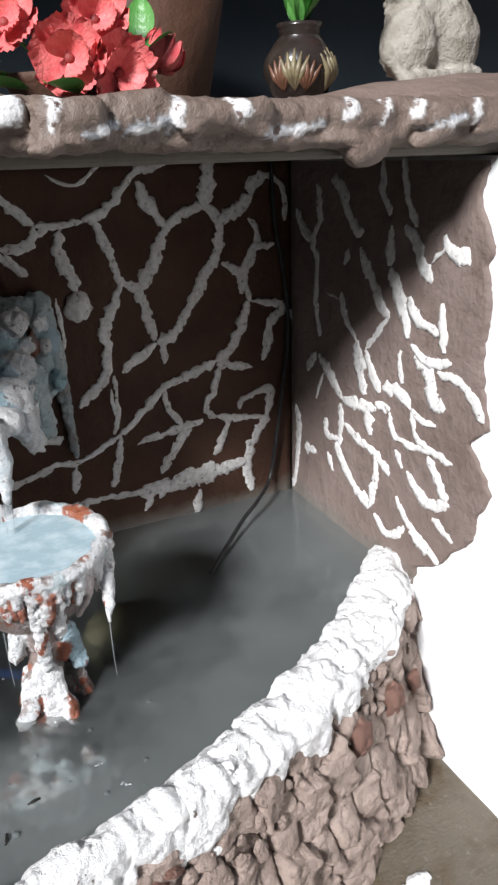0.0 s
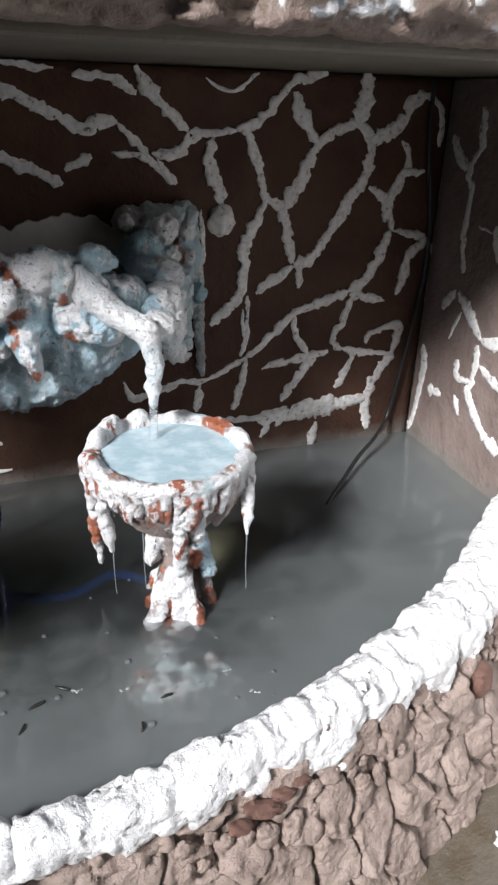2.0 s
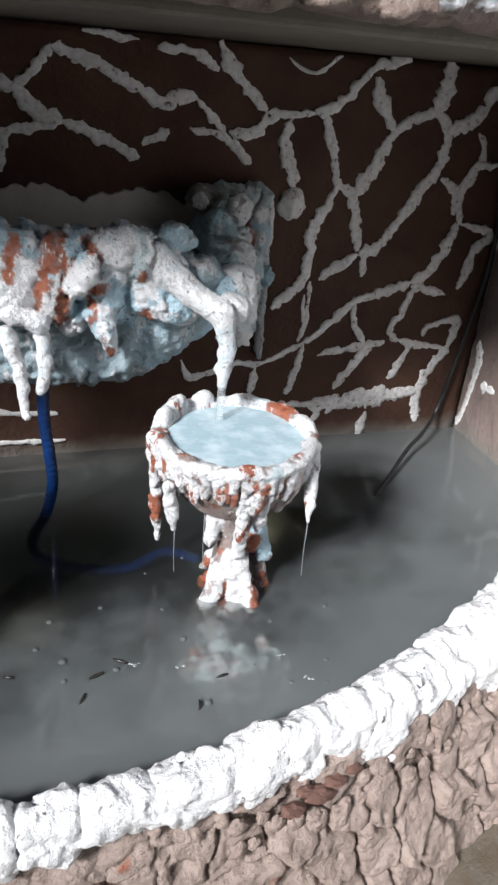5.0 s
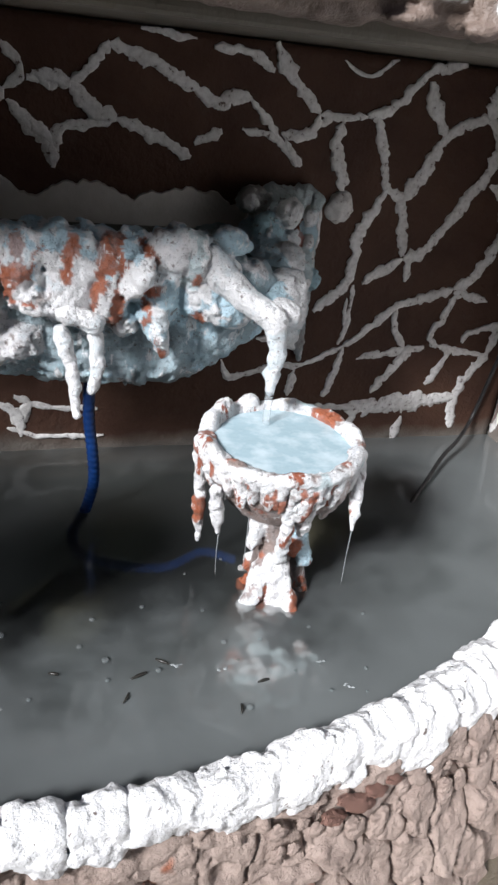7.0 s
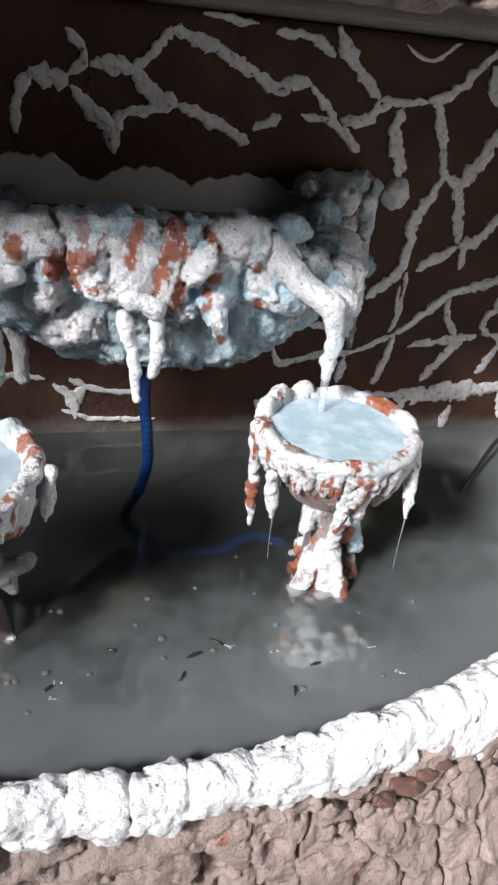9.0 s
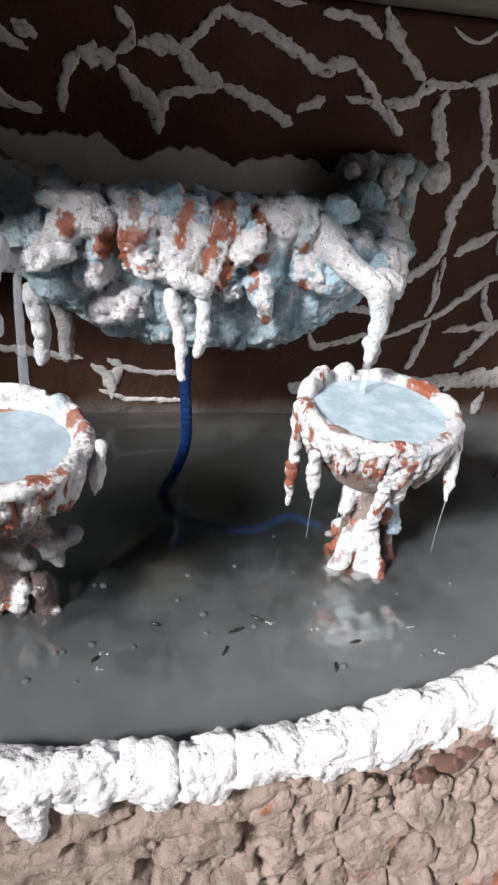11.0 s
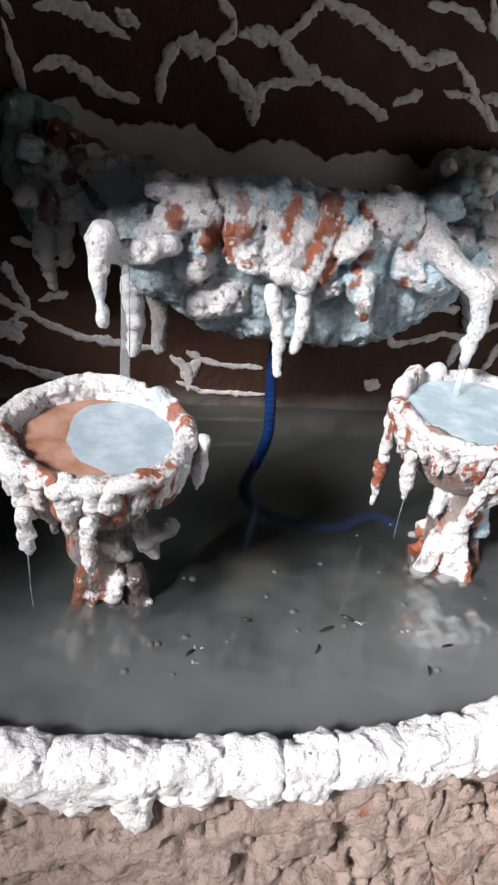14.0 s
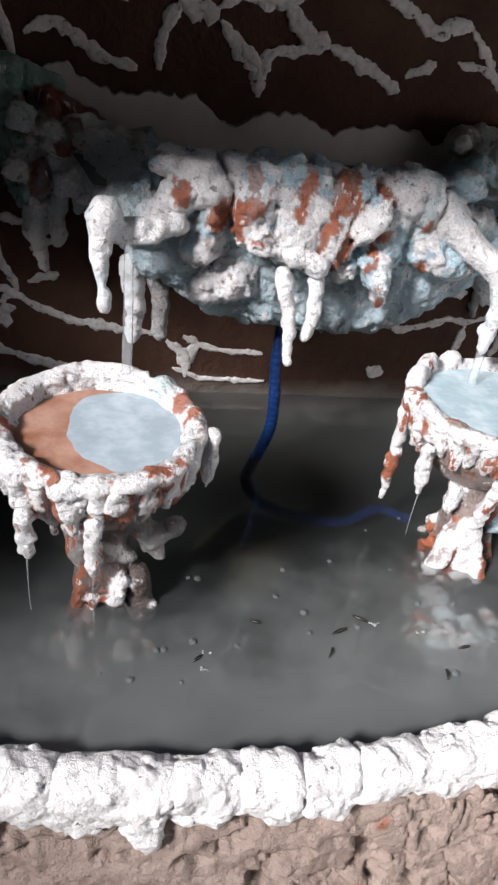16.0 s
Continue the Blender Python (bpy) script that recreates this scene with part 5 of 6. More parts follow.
def pedestal_bowl(label, cx, cy, rim_z, inner, lean, seed, rim_paint, hung, long_drips, legs, foot, foot_tones, stem_tones):
    """A shallow bowl hung with mortar drips, on a stem of splayed legs that goes down under the water."""
    r = np.random.RandomState(seed)
    thing = base("pedestal_bowl", (cx, cy, -0.16), label, "fountain bowl", "dripping bowls")
    outer = inner + 0.010
    around = lambda t, q, z: (cx + q * math.cos(t), cy + q * math.sin(t), z)
    c = Clay((cx - 0.125, cy - 0.125, rim_z - 0.105), (cx + 0.125, cy + 0.125, rim_z + 0.030), 0.0020)
    c.turned((cx, cy), [(rim_z - 0.090, 0.024), (rim_z - 0.080, 0.048), (rim_z - 0.062, inner - 0.012), (rim_z - 0.045, inner - 0.001), (rim_z - 0.020, outer - 0.004), (rim_z - 0.004, outer - 0.001), (rim_z + 0.001, outer - 0.006)], GAP)
    wall_r = lambda drop: float(np.interp(drop, (0.0, 0.020, 0.045, 0.062, 0.080), (outer, outer - 0.001, inner + 0.001, inner - 0.010, 0.050)))
    for a in np.arange(0, 360, 7):                   # ragged rim
        t = radians(a + r.uniform(-4, 4))
        c.ball(around(t, inner + 0.009 + r.uniform(-0.002, 0.003), rim_z - 0.001 + lean * math.sin(t) + r.uniform(-0.004, 0.003)), (r.uniform(0.004, 0.007), r.uniform(0.008, 0.019), r.uniform(0.003, 0.008)), WHITE if r.rand() < 0.80 else (PALE, GAP)[r.randint(2)], 0.005, (0, 0, a))
    for a in np.arange(0, 360, 4.4):                 # runs of slip down the outside
        t = radians(a + r.uniform(-3, 3))
        drop, sway = r.uniform(0.014, 0.070) * r.uniform(0.6, 1.0), r.uniform(-0.05, 0.05)
        col = (WHITE, WHITE, RUST, WHITE, (0.56, 0.48, 0.45), WHITE, WHITE, RUST)[r.randint(8)]
        r0, steps = r.uniform(0.0032, 0.0062), 4
        for q in range(steps):
            d0, d1 = drop * q / steps, drop * (q + 1) / steps
            c.rod(around(t + sway * q / steps, wall_r(d0), rim_z - 0.003 - d0), around(t + sway * (q + 1) / steps, wall_r(d1), rim_z - 0.003 - d1), r0 * r.uniform(0.8, 1.15), r0 * r.uniform(0.6, 1.1), col, 0.0012)
    c.hollow((cx, cy, rim_z + 0.012), (inner + 0.001, inner + 0.001, 0.052), (0.66, 0.66, 0.665))
    for a, size, height, col in rim_paint:           # lumps and stains on the rim itself
        t = radians(a)
        if height:
            c.ball(around(t, outer - 0.004, rim_z + height * 0.4), (size, 0.009, height), col, 0.003, (0, 0, a + 90))
        c.paint(around(t, outer - 0.004, rim_z), (size, size, 0.016), col, 0, 0.0004, 0.45)
    # brown-grey sunk into the white: crevice shade and dirt as colour
    c.crust((0.36, 0.29, 0.265), WHITE, 0.011, 0.40, -0.0010)
    c.crumble(0.012, 0.0018, 2)
    c.crumble(0.0055, 0.0015, 2)
    under(put("basin", c.mesh("basin", BOWL_LUMP), None, "white and rust mortar basin"), thing)
    for a, drop, size, col in hung:                  # the larger daubs hanging from the rim
        t, size = radians(a), size * 0.74
        top, tip = around(t, outer - 0.002, rim_z - 0.008), around(t + r.uniform(-0.05, 0.05), max(wall_r(drop) + size * 0.3, outer - 0.30 * drop), rim_z - 0.004 - drop)
        mid = tuple(p * 0.45 + q * 0.55 + w for p, q, w in zip(top, tip, (r.uniform(-0.002, 0.002), r.uniform(-0.002, 0.002), 0)))
        clay_part("drip", thing, [(top, mid, size * 0.95, size * 0.80, col), (mid, tip, size * 0.80, size * r.uniform(0.3, 0.55), col)], [(around(t, outer - 0.001, rim_z - 0.008), (size * 1.15, size * 1.05, size * 0.9), col)],
                  "hanging painted mortar drip", 0.0019, 0.0030, 0.0022, BOWL_LUMP)
    # stem and sunken foot
    c = Clay((cx - 0.10, cy - 0.16, -0.165), (cx + 0.10, cy + 0.08, rim_z - 0.05), 0.0024)
    c.turned((cx, cy - 0.01), [(-0.16, 0.060), (-0.09, 0.046), (-0.04, 0.028), (0.0, 0.022), (0.05, 0.018), (rim_z - 0.085, 0.020), (rim_z - 0.06, 0.034)], STEM_DARK)
    for a, b, ra, rb, col in legs:
        c.rod(a, b, ra, rb, col, 0.004)
    for x, y, size in foot:
        for _ in range(9):
            c.ball((x + r.normal(0, size * 0.5), y + r.normal(0, size * 0.4), -0.052 + r.uniform(-0.012, 0.010)), tuple(r.uniform(0.4, 0.8, 3) * size), foot_tones[r.randint(len(foot_tones))], 0.005)
    for _ in range(40):
        t, z = r.uniform(0, 2 * math.pi), r.uniform(-0.10, rim_z - 0.08)
        rr = 0.016 + 0.010 * max(0, min(1, 1 - z / 0.06))
        c.ball((cx + rr * math.cos(t), cy - 0.01 + rr * math.sin(t), z), tuple(r.uniform(0.004, 0.009, 3) * (1, 1, 1.8)), stem_tones[r.randint(len(stem_tones))], 0.003, tuple(r.uniform(-25, 25, 3)))
    c.crust(RUST, WHITE, 0.030, 0.40, 0.0)
    # darker pits on the stem, their colour standing for shade and dirt in crevices
    c.crust((0.34, 0.27, 0.25), WHITE, 0.012, 0.24, -0.0014)
    c.crumble(0.014, 0.0045, 2)
    c.crumble(0.0065, 0.0026, 2)
    under(put("pedestal", c.mesh("pedestal", BOWL_LUMP), None, "lumpy pedestal standing in the water"), thing)
    for top, tip, col in long_drips:
        at = lambda k: tuple(a * (1 - k) + b * k for a, b in zip(top, tip))
        clay_part("drip", thing, [(top, at(0.5), 0.0072, 0.0064, WHITE), (at(0.5), at(0.75), 0.0064, 0.0052, col), (at(0.75), tip, 0.0052, 0.0022, WHITE)], [(at(0.62), (0.0060, 0.005, 0.012), col)],
                  "long hanging mortar drip", 0.0019, 0.0034, 0.0010, BOWL_LUMP)
    return thing


def pool(at, rx, ry, uneven, seed, mat, name, label, parent=None, dome=0.0):
    """A thin sheet with a wavering outline: standing water, or the silt under it."""
    ang = np.linspace(0, 2 * np.pi, 96, endpoint=False)
    k = np.stack([np.cos(ang), np.sin(ang), ang * 0 + seed], 1)
    edge = 1 + uneven * rough(k, 0.9, 4)
    v, rings = [(at[0], at[1], at[2] + dome)], 14
    for i in range(1, rings + 1):
        q = i / rings
        v += [(at[0] + rx * e * q * math.cos(t), at[1] + ry * e * q * math.sin(t), at[2] + dome * (1 - q * q)) for e, t in zip(edge, ang)]
    f = [(0, 1 + i, 1 + (i + 1) % 96) for i in range(96)]
    f += [(1 + r0 * 96 + i, 1 + (r0 + 1) * 96 + i, 1 + (r0 + 1) * 96 + (i + 1) % 96, 1 + r0 * 96 + (i + 1) % 96) for r0 in range(rings - 1) for i in range(96)]
    me = from_arrays(name, v, f, mat)
    if parent is not None:
        return under(put(name, me, None, label), parent)
    return put(name, me, None, label, "water", "bowl water")


B1 = (0.1045, -0.309)
B2 = (-0.289, -0.367)
bowl = pedestal_bowl("white and rust dripping mortar bowl full of pale blue water", B1[0], B1[1], 0.184, 0.074, 0.0, 41,
                     [(36, 0.013, 0.005, RUST), (24, 0.011, 0.004, RUST), (132, 0.018, 0.014, WHITE), (103, 0.013, 0.011, WHITE), (70, 0.012, 0.007, WHITE), (172, 0.010, 0.0, RUST), (-100, 0.009, 0.0, RUST), (-52, 0.006, 0.0, RUST), (-145, 0.006, 0.0, RUST), (5, 0.016, 0.008, WHITE), (150, 0.016, 0.010, WHITE)],
                     [(178, 0.055, 0.0085, WHITE), (165, 0.040, 0.0080, WHITE), (-150, 0.046, 0.0080, WHITE), (-135, 0.040, 0.0110, WHITE), (-116, 0.020, 0.0100, WHITE), (-95, 0.055, 0.0065, WHITE), (-78, 0.050, 0.0055, WHITE), (-60, 0.036, 0.0070, WHITE), (-38, 0.045, 0.0065, WHITE), (-20, 0.056, 0.0110, WHITE), (-6, 0.044, 0.0110, WHITE), (168, 0.060, 0.0110, WHITE), (-172, 0.050, 0.0110, WHITE), (-105, 0.038, 0.0045, RUST), (-68, 0.034, 0.0045, RUST), (-28, 0.040, 0.0045, RUST), (12, 0.050, 0.0075, WHITE)],
                     [((0.017, -0.300, 0.180), (0.028, -0.280, 0.033), RUST), ((0.024, -0.352, 0.150), (0.033, -0.345, 0.092), WHITE), ((0.182, -0.343, 0.180), (0.170, -0.381, 0.110), WHITE), ((0.098, -0.385, 0.150), (0.103, -0.350, 0.034), WHITE), ((0.120, -0.382, 0.150), (0.119, -0.362, 0.095), WHITE)],
                     [((0.098, -0.330, 0.100), (0.103, -0.338, 0.045), 0.016, 0.017, GAP), ((0.096, -0.345, 0.050), (0.070, -0.356, -0.008), 0.014, 0.010, WHITE), ((0.105, -0.352, 0.050), (0.120, -0.372, -0.010), 0.009, 0.008, WHITE), ((0.110, -0.356, 0.040), (0.122, -0.376, -0.004), 0.005, 0.005, RUST),
                      ((0.078, -0.338, 0.092), (0.076, -0.342, 0.074), 0.010, 0.009, WHITE), ((0.133, -0.330, 0.082), (0.139, -0.338, 0.042), 0.010, 0.011, SKY), ((0.124, -0.345, 0.066), (0.120, -0.346, 0.060), 0.005, 0.005, RUST), ((0.134, -0.330, 0.030), (0.142, -0.340, -0.005), 0.009, 0.009, STEM_DARK), ((0.100, -0.352, 0.040), (0.104, -0.360, -0.010), 0.010, 0.011, CHALK), ((0.084, -0.348, 0.040), (0.078, -0.352, -0.010), 0.010, 0.010, WHITE), ((0.088, -0.345, 0.030), (0.090, -0.352, -0.010), 0.009, 0.010, WHITE), ((0.092, -0.352, 0.048), (0.094, -0.354, 0.030), 0.005, 0.004, RUST)],
                     [(0.055, -0.418, 0.024), (0.075, -0.392, 0.022), (0.095, -0.420, 0.024), (0.122, -0.420, 0.018), (0.070, -0.436, 0.020)], (PALE, WHITE, PALE, CHALK, GREY, WHITE), (WHITE, GREY, RUST, WHITE, GAP, WHITE, STEM_DARK))
pool((*B1, 0.1815), 0.077, 0.077, 0.03, 1.0, BOWL_WATER, "bowl_water", "pale blue rippled water brimming in a bowl")
# left stem near-black: the shade under its bowl is put into the colour
STEM_SHADE = (0.10, 0.075, 0.065)
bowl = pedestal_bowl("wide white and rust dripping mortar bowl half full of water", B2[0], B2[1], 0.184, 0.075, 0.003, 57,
                     [(24, 0.013, 0.0, RUST), (46, 0.012, 0.009, PALE), (90, 0.030, 0.005, WHITE), (120, 0.030, 0.005, WHITE), (70, 0.020, 0.005, WHITE), (150, 0.028, 0.004, WHITE), (-60, 0.009, 0.0, RUST), (-118, 0.009, 0.0, RUST), (-132, 0.006, 0.0, RUST), (8, 0.008, 0.0, RUST)],
                     [(-136, 0.056, 0.0180, WHITE), (-152, 0.052, 0.0180, WHITE), (-123, 0.070, 0.0100, WHITE), (-106, 0.050, 0.0160, WHITE), (-92, 0.036, 0.0120, WHITE), (-81, 0.028, 0.0110, WHITE), (-75, 0.052, 0.0065, RUST), (-68, 0.048, 0.0070, WHITE), (-59, 0.036, 0.0085, RUST), (-46, 0.034, 0.0120, WHITE), (-33, 0.030, 0.0100, WHITE), (-20, 0.046, 0.0060, GREY)],
                     [((-0.193, -0.378, 0.180), (-0.198, -0.398, 0.139), WHITE), ((-0.292, -0.462, 0.150), (-0.292, -0.455, 0.092), WHITE), ((-0.345, -0.448, 0.150), (-0.343, -0.442, 0.100), WHITE)],
                     [((-0.285, -0.375, 0.110), (-0.283, -0.385, 0.020), 0.022, 0.024, STEM_SHADE), ((-0.312, -0.382, 0.085), (-0.306, -0.388, 0.045), 0.009, 0.009, GREY), ((-0.302, -0.396, 0.020), (-0.308, -0.398, -0.010), 0.008, 0.008, (0.22, 0.075, 0.040)), ((-0.292, -0.404, 0.010), (-0.297, -0.406, -0.016), 0.006, 0.006, WHITE), ((-0.268, -0.404, 0.034), (-0.274, -0.406, 0.014), 0.009, 0.009, WHITE),
                      ((-0.252, -0.395, 0.030), (-0.246, -0.398, -0.020), 0.012, 0.012, STEM_SHADE), ((-0.239, -0.402, 0.0), (-0.238, -0.402, -0.018), 0.005, 0.005, WHITE), ((-0.262, -0.380, 0.095), (-0.240, -0.384, 0.072), 0.011, 0.012, GREY), ((-0.240, -0.384, 0.074), (-0.220, -0.386, 0.082), 0.011, 0.010, GREY), ((-0.240, -0.384, 0.068), (-0.234, -0.388, 0.052), 0.010, 0.007, GREY), ((-0.285, -0.396, 0.075), (-0.262, -0.396, 0.058), 0.007, 0.006, GREY)],
                     [(-0.290, -0.440, 0.022), (-0.265, -0.425, 0.020), (-0.310, -0.420, 0.018)], (GREY, STEM_DARK, RUST, GREY, STEM_DARK), (GREY, STEM_SHADE, STEM_DARK, STEM_SHADE, GREY, STEM_DARK))
pool((-0.289, -0.368, 0.1745), 0.070, 0.070, 0.02, 4.0, RUST_FLOOR, "silt", "orange-brown silt lying in the bowl", bowl, 0.0004)
pool((-0.267, -0.369, 0.1757), 0.053, 0.058, 0.22, 2.6, SHALLOW, "bowl_water", "pale blue shallow water over orange-brown silt")

# falling water
def stream(points, radii, label):
    put("water_stream", tube("water_stream", points, radii, FALLING, 10, 0.25, 0.004), None, label, "water", "falling water")


stream([(-0.268, -0.268, 0.310), (-0.267, -0.284, 0.28), (-0.266, -0.292, 0.168)], (0.0045, 0.0042, 0.0052), "thin clear stream falling from the spout into a bowl")
stream([(0.098, -0.266, 0.222), (0.097, -0.268, 0.20), (0.096, -0.272, 0.170)], (0.005, 0.004, 0.005), "short clear stream falling from the spout into a bowl")
for p in ((0.034, -0.344, 0.095), (0.066, -0.345, 0.108), (0.169, -0.382, 0.112), (-0.292, -0.454, 0.095), (-0.345, -0.441, 0.10)):
    stream([p, (p[0], p[1], p[2] * 0.65), (p[0] + 0.001, p[1], p[2] * 0.35)], (0.0008, 0.0004, 0.0004), "thread of water dripping from a bowl")


# ---- hose, cable, stones in the water ----
put("hose", tube("hose", [(-0.088, -0.150, 0.215), (-0.090, -0.160, 0.14), (-0.086, -0.165, 0.09), (-0.085, -0.163, 0.045), (-0.097, -0.160, -0.004), (-0.113, -0.195, -0.011), (-0.104, -0.236, -0.012), (-0.060, -0.265, -0.012), (-0.006, -0.272, -0.014), (0.045, -0.248, -0.016), (0.085, -0.255, -0.030)], [0.0076, 0.0066] * 62, HOSE, 14, 0.0, 0.0022), None,
    "blue plastic hose from the trough into the water", "hose")
put("cable", tube("cable", [(0.562, -0.006, 0.55), (0.566, -0.008, 0.47), (0.585, -0.008, 0.36), (0.588, -0.008, 0.28), (0.576, -0.01, 0.195), (0.562, -0.01, 0.10), (0.547, -0.014, 0.036), (0.50, -0.06, 0.026), (0.457, -0.094, 0.018), (0.40, -0.15, 0.008), (0.355, -0.192, -0.006), (0.33, -0.22, -0.04)], (0.0033,), CABLE, 8), None,
    "thin black electric cable hanging into the water", "cable")


def stone(at, radii, seed):
    c = Clay(np.array(at) - np.array(radii) - 0.02, np.array(at) + np.array(radii) + 0.02, 0.006)
    c.ball(at, radii, WHITE, 0.01, (0, 0, seed * 20))
    c.crumble(0.05, 0.012)
    put("submerged_stone", c.mesh("submerged_stone", SUBMERGED), None, "dull olive stone under the water", "stone", "submerged stones")


stone((0.225, -0.200, -0.062), (0.065, 0.048, 0.050), 1)
stone((-0.115, -0.275, -0.080), (0.075, 0.06, 0.050), 2)


# ---- things floating on the water ----
def bubble(x, y, r):
    bm = bmesh.new()
    bmesh.ops.create_uvsphere(bm, u_segments=16, v_segments=8, radius=1.0)
    bmesh.ops.delete(bm, geom=[v for v in bm.verts if v.co.z < -0.05], context="VERTS")
    for f in bm.faces:
        f.smooth = True
    me = bpy.data.meshes.new("bubble")
    bm.to_mesh(me)
    bm.free()
    me.materials.append(BUBBLE)
    ob = put("bubble", me, None, "small clear bubble on the water", "bubble", "bubbles")
    ob.matrix_basis = Matrix.Translation((x, y, 0.0005)) @ Matrix.Diagonal((r, r, r * 0.55, 1))


_r = np.random.RandomState(15)
for _ in range(34):
    x = _r.uniform(-0.30, 0.20)
    bubble(x, _r.uniform(-0.50, -0.36) if _r.rand() < 0.7 else _r.uniform(-0.36, -0.26), _r.uniform(0.0016, 0.0044))
for _ in range(6):                                   # flecks of foam
    x, y = _r.uniform(-0.32, 0.16), _r.uniform(-0.50, -0.36)
    fleck = Clay((x - 0.012, y - 0.012, -0.006), (x + 0.012, y + 0.012, 0.006), 0.001)
    for _ in range(6):
        fleck.ball((x + _r.uniform(-0.005, 0.005), y + _r.uniform(-0.003, 0.003), 0.0), (_r.uniform(0.0008, 0.0024), _r.uniform(0.0008, 0.0018), 0.001), WHITE, 0.0006)
    put("foam_fleck", fleck.mesh("foam_fleck", FOAM), None, "small fleck of pale foam on the water", "foam", "foam flecks")
for x, y, a, s in ((-0.060, -0.445, 20, 0.014), (-0.035, -0.430, -35, 0.012), (-0.075, -0.470, 60, 0.010), (0.060, -0.470, 10, 0.010), (-0.14, -0.43, -20, 0.008), (0.03, -0.50, 75, 0.009), (-0.20, -0.47, 40, 0.008)):
    t = radians(a)
    d = (math.cos(t) * s * 0.62, math.sin(t) * s * 0.62)
    put("twig", tube("twig", [(x - d[0], y - d[1], 0.001), (x + d[1] * 0.2, y, 0.0015), (x + d[0], y + d[1], 0.001)], (0.0008, 0.0018, 0.0012), TWIG, 6, 0.3, 0.002), None, "small dark twig floating on the water", "twig", "floating twigs")


# ---- things on the shelf ----
PETAL = plain("coral_petals", (0.62, 0.075, 0.085), (0.72, 0.18, 0.17), 60.0, 0.5, ((220, 0.001, 2),))
HEART = plain("flower_heart", (0.22, 0.02, 0.025), (0.30, 0.05, 0.04), 80.0, 0.6)
LEAF = plain("green_leaf", (0.05, 0.16, 0.035), (0.09, 0.26, 0.05), 40.0, 0.45, ((150, 0.001, 2),))
# terracotta darkened so that the big pot's shade is in its colour
SHADED_TERRA = plain("shaded_terracotta", (0.050, 0.020, 0.010), (0.075, 0.030, 0.014), 12.0, 0.7)
SHELL = plain("pale_coral_rock", (0.22, 0.195, 0.155), (0.36, 0.33, 0.285), 22.0, 0.75, ((60, 0.006, 5), (220, 0.002, 4)))
GLAZE = plain("dark_vase_glaze", (0.016, 0.012, 0.010), (0.03, 0.022, 0.018), 30.0, 0.25, None)
LEAF_GOLD = plain("yellow_leaf_relief", (0.20, 0.165, 0.09), (0.12, 0.09, 0.05), 60.0, 0.45, None)
ORANGE = plain("orange_leaf_relief", (0.15, 0.065, 0.035), (0.10, 0.045, 0.025), 60.0, 0.45, None)
WOOD = plain("pale_wood", (0.42, 0.27, 0.13), (0.34, 0.20, 0.09), 30.0, 0.5)


def petal_mesh(cup):
    nu, nv = 15, 9
    v, f = [], []
    for i in range(nu):
        for j in range(nv):
            s, t = i / (nu - 1), j / (nv - 1) * 2 - 1
            wide = 0.017 * math.sin(math.pi * min(1, 0.10 + s * 0.62))
            frill = 0.0022 * s * s * math.sin(t * 13 + s * 2)
            v.append((0.004 + 0.033 * s * math.cos(cup * s), wide * t, 0.033 * s * math.sin(cup * s) * 0.9 + frill + 0.004 * t * t * s))
    f = [(i * nv + j, (i + 1) * nv + j, (i + 1) * nv + j + 1, i * nv + j + 1) for i in range(nu - 1) for j in range(nv - 1)]
    return from_arrays("petal", v, f, PETAL)


def leaf_mesh(length, wide):
    v, n = [], 13
    for i in range(n):
        s = i / (n - 1)
        w = wide * math.sin(math.pi * s ** 0.8) + 0.0004
        for t in (-1, -0.5, 0, 0.5, 1):
            v.append((length * s, w * t, 0.012 * math.sin(s * 2.4) - 0.006 * (1 - t * t) * math.sin(math.pi * s)))
    f = [(i * 5 + j, i * 5 + 5 + j, i * 5 + 6 + j, i * 5 + 1 + j) for i in range(n - 1) for j in range(4)]
    return from_arrays("leaf", v, f, LEAF)


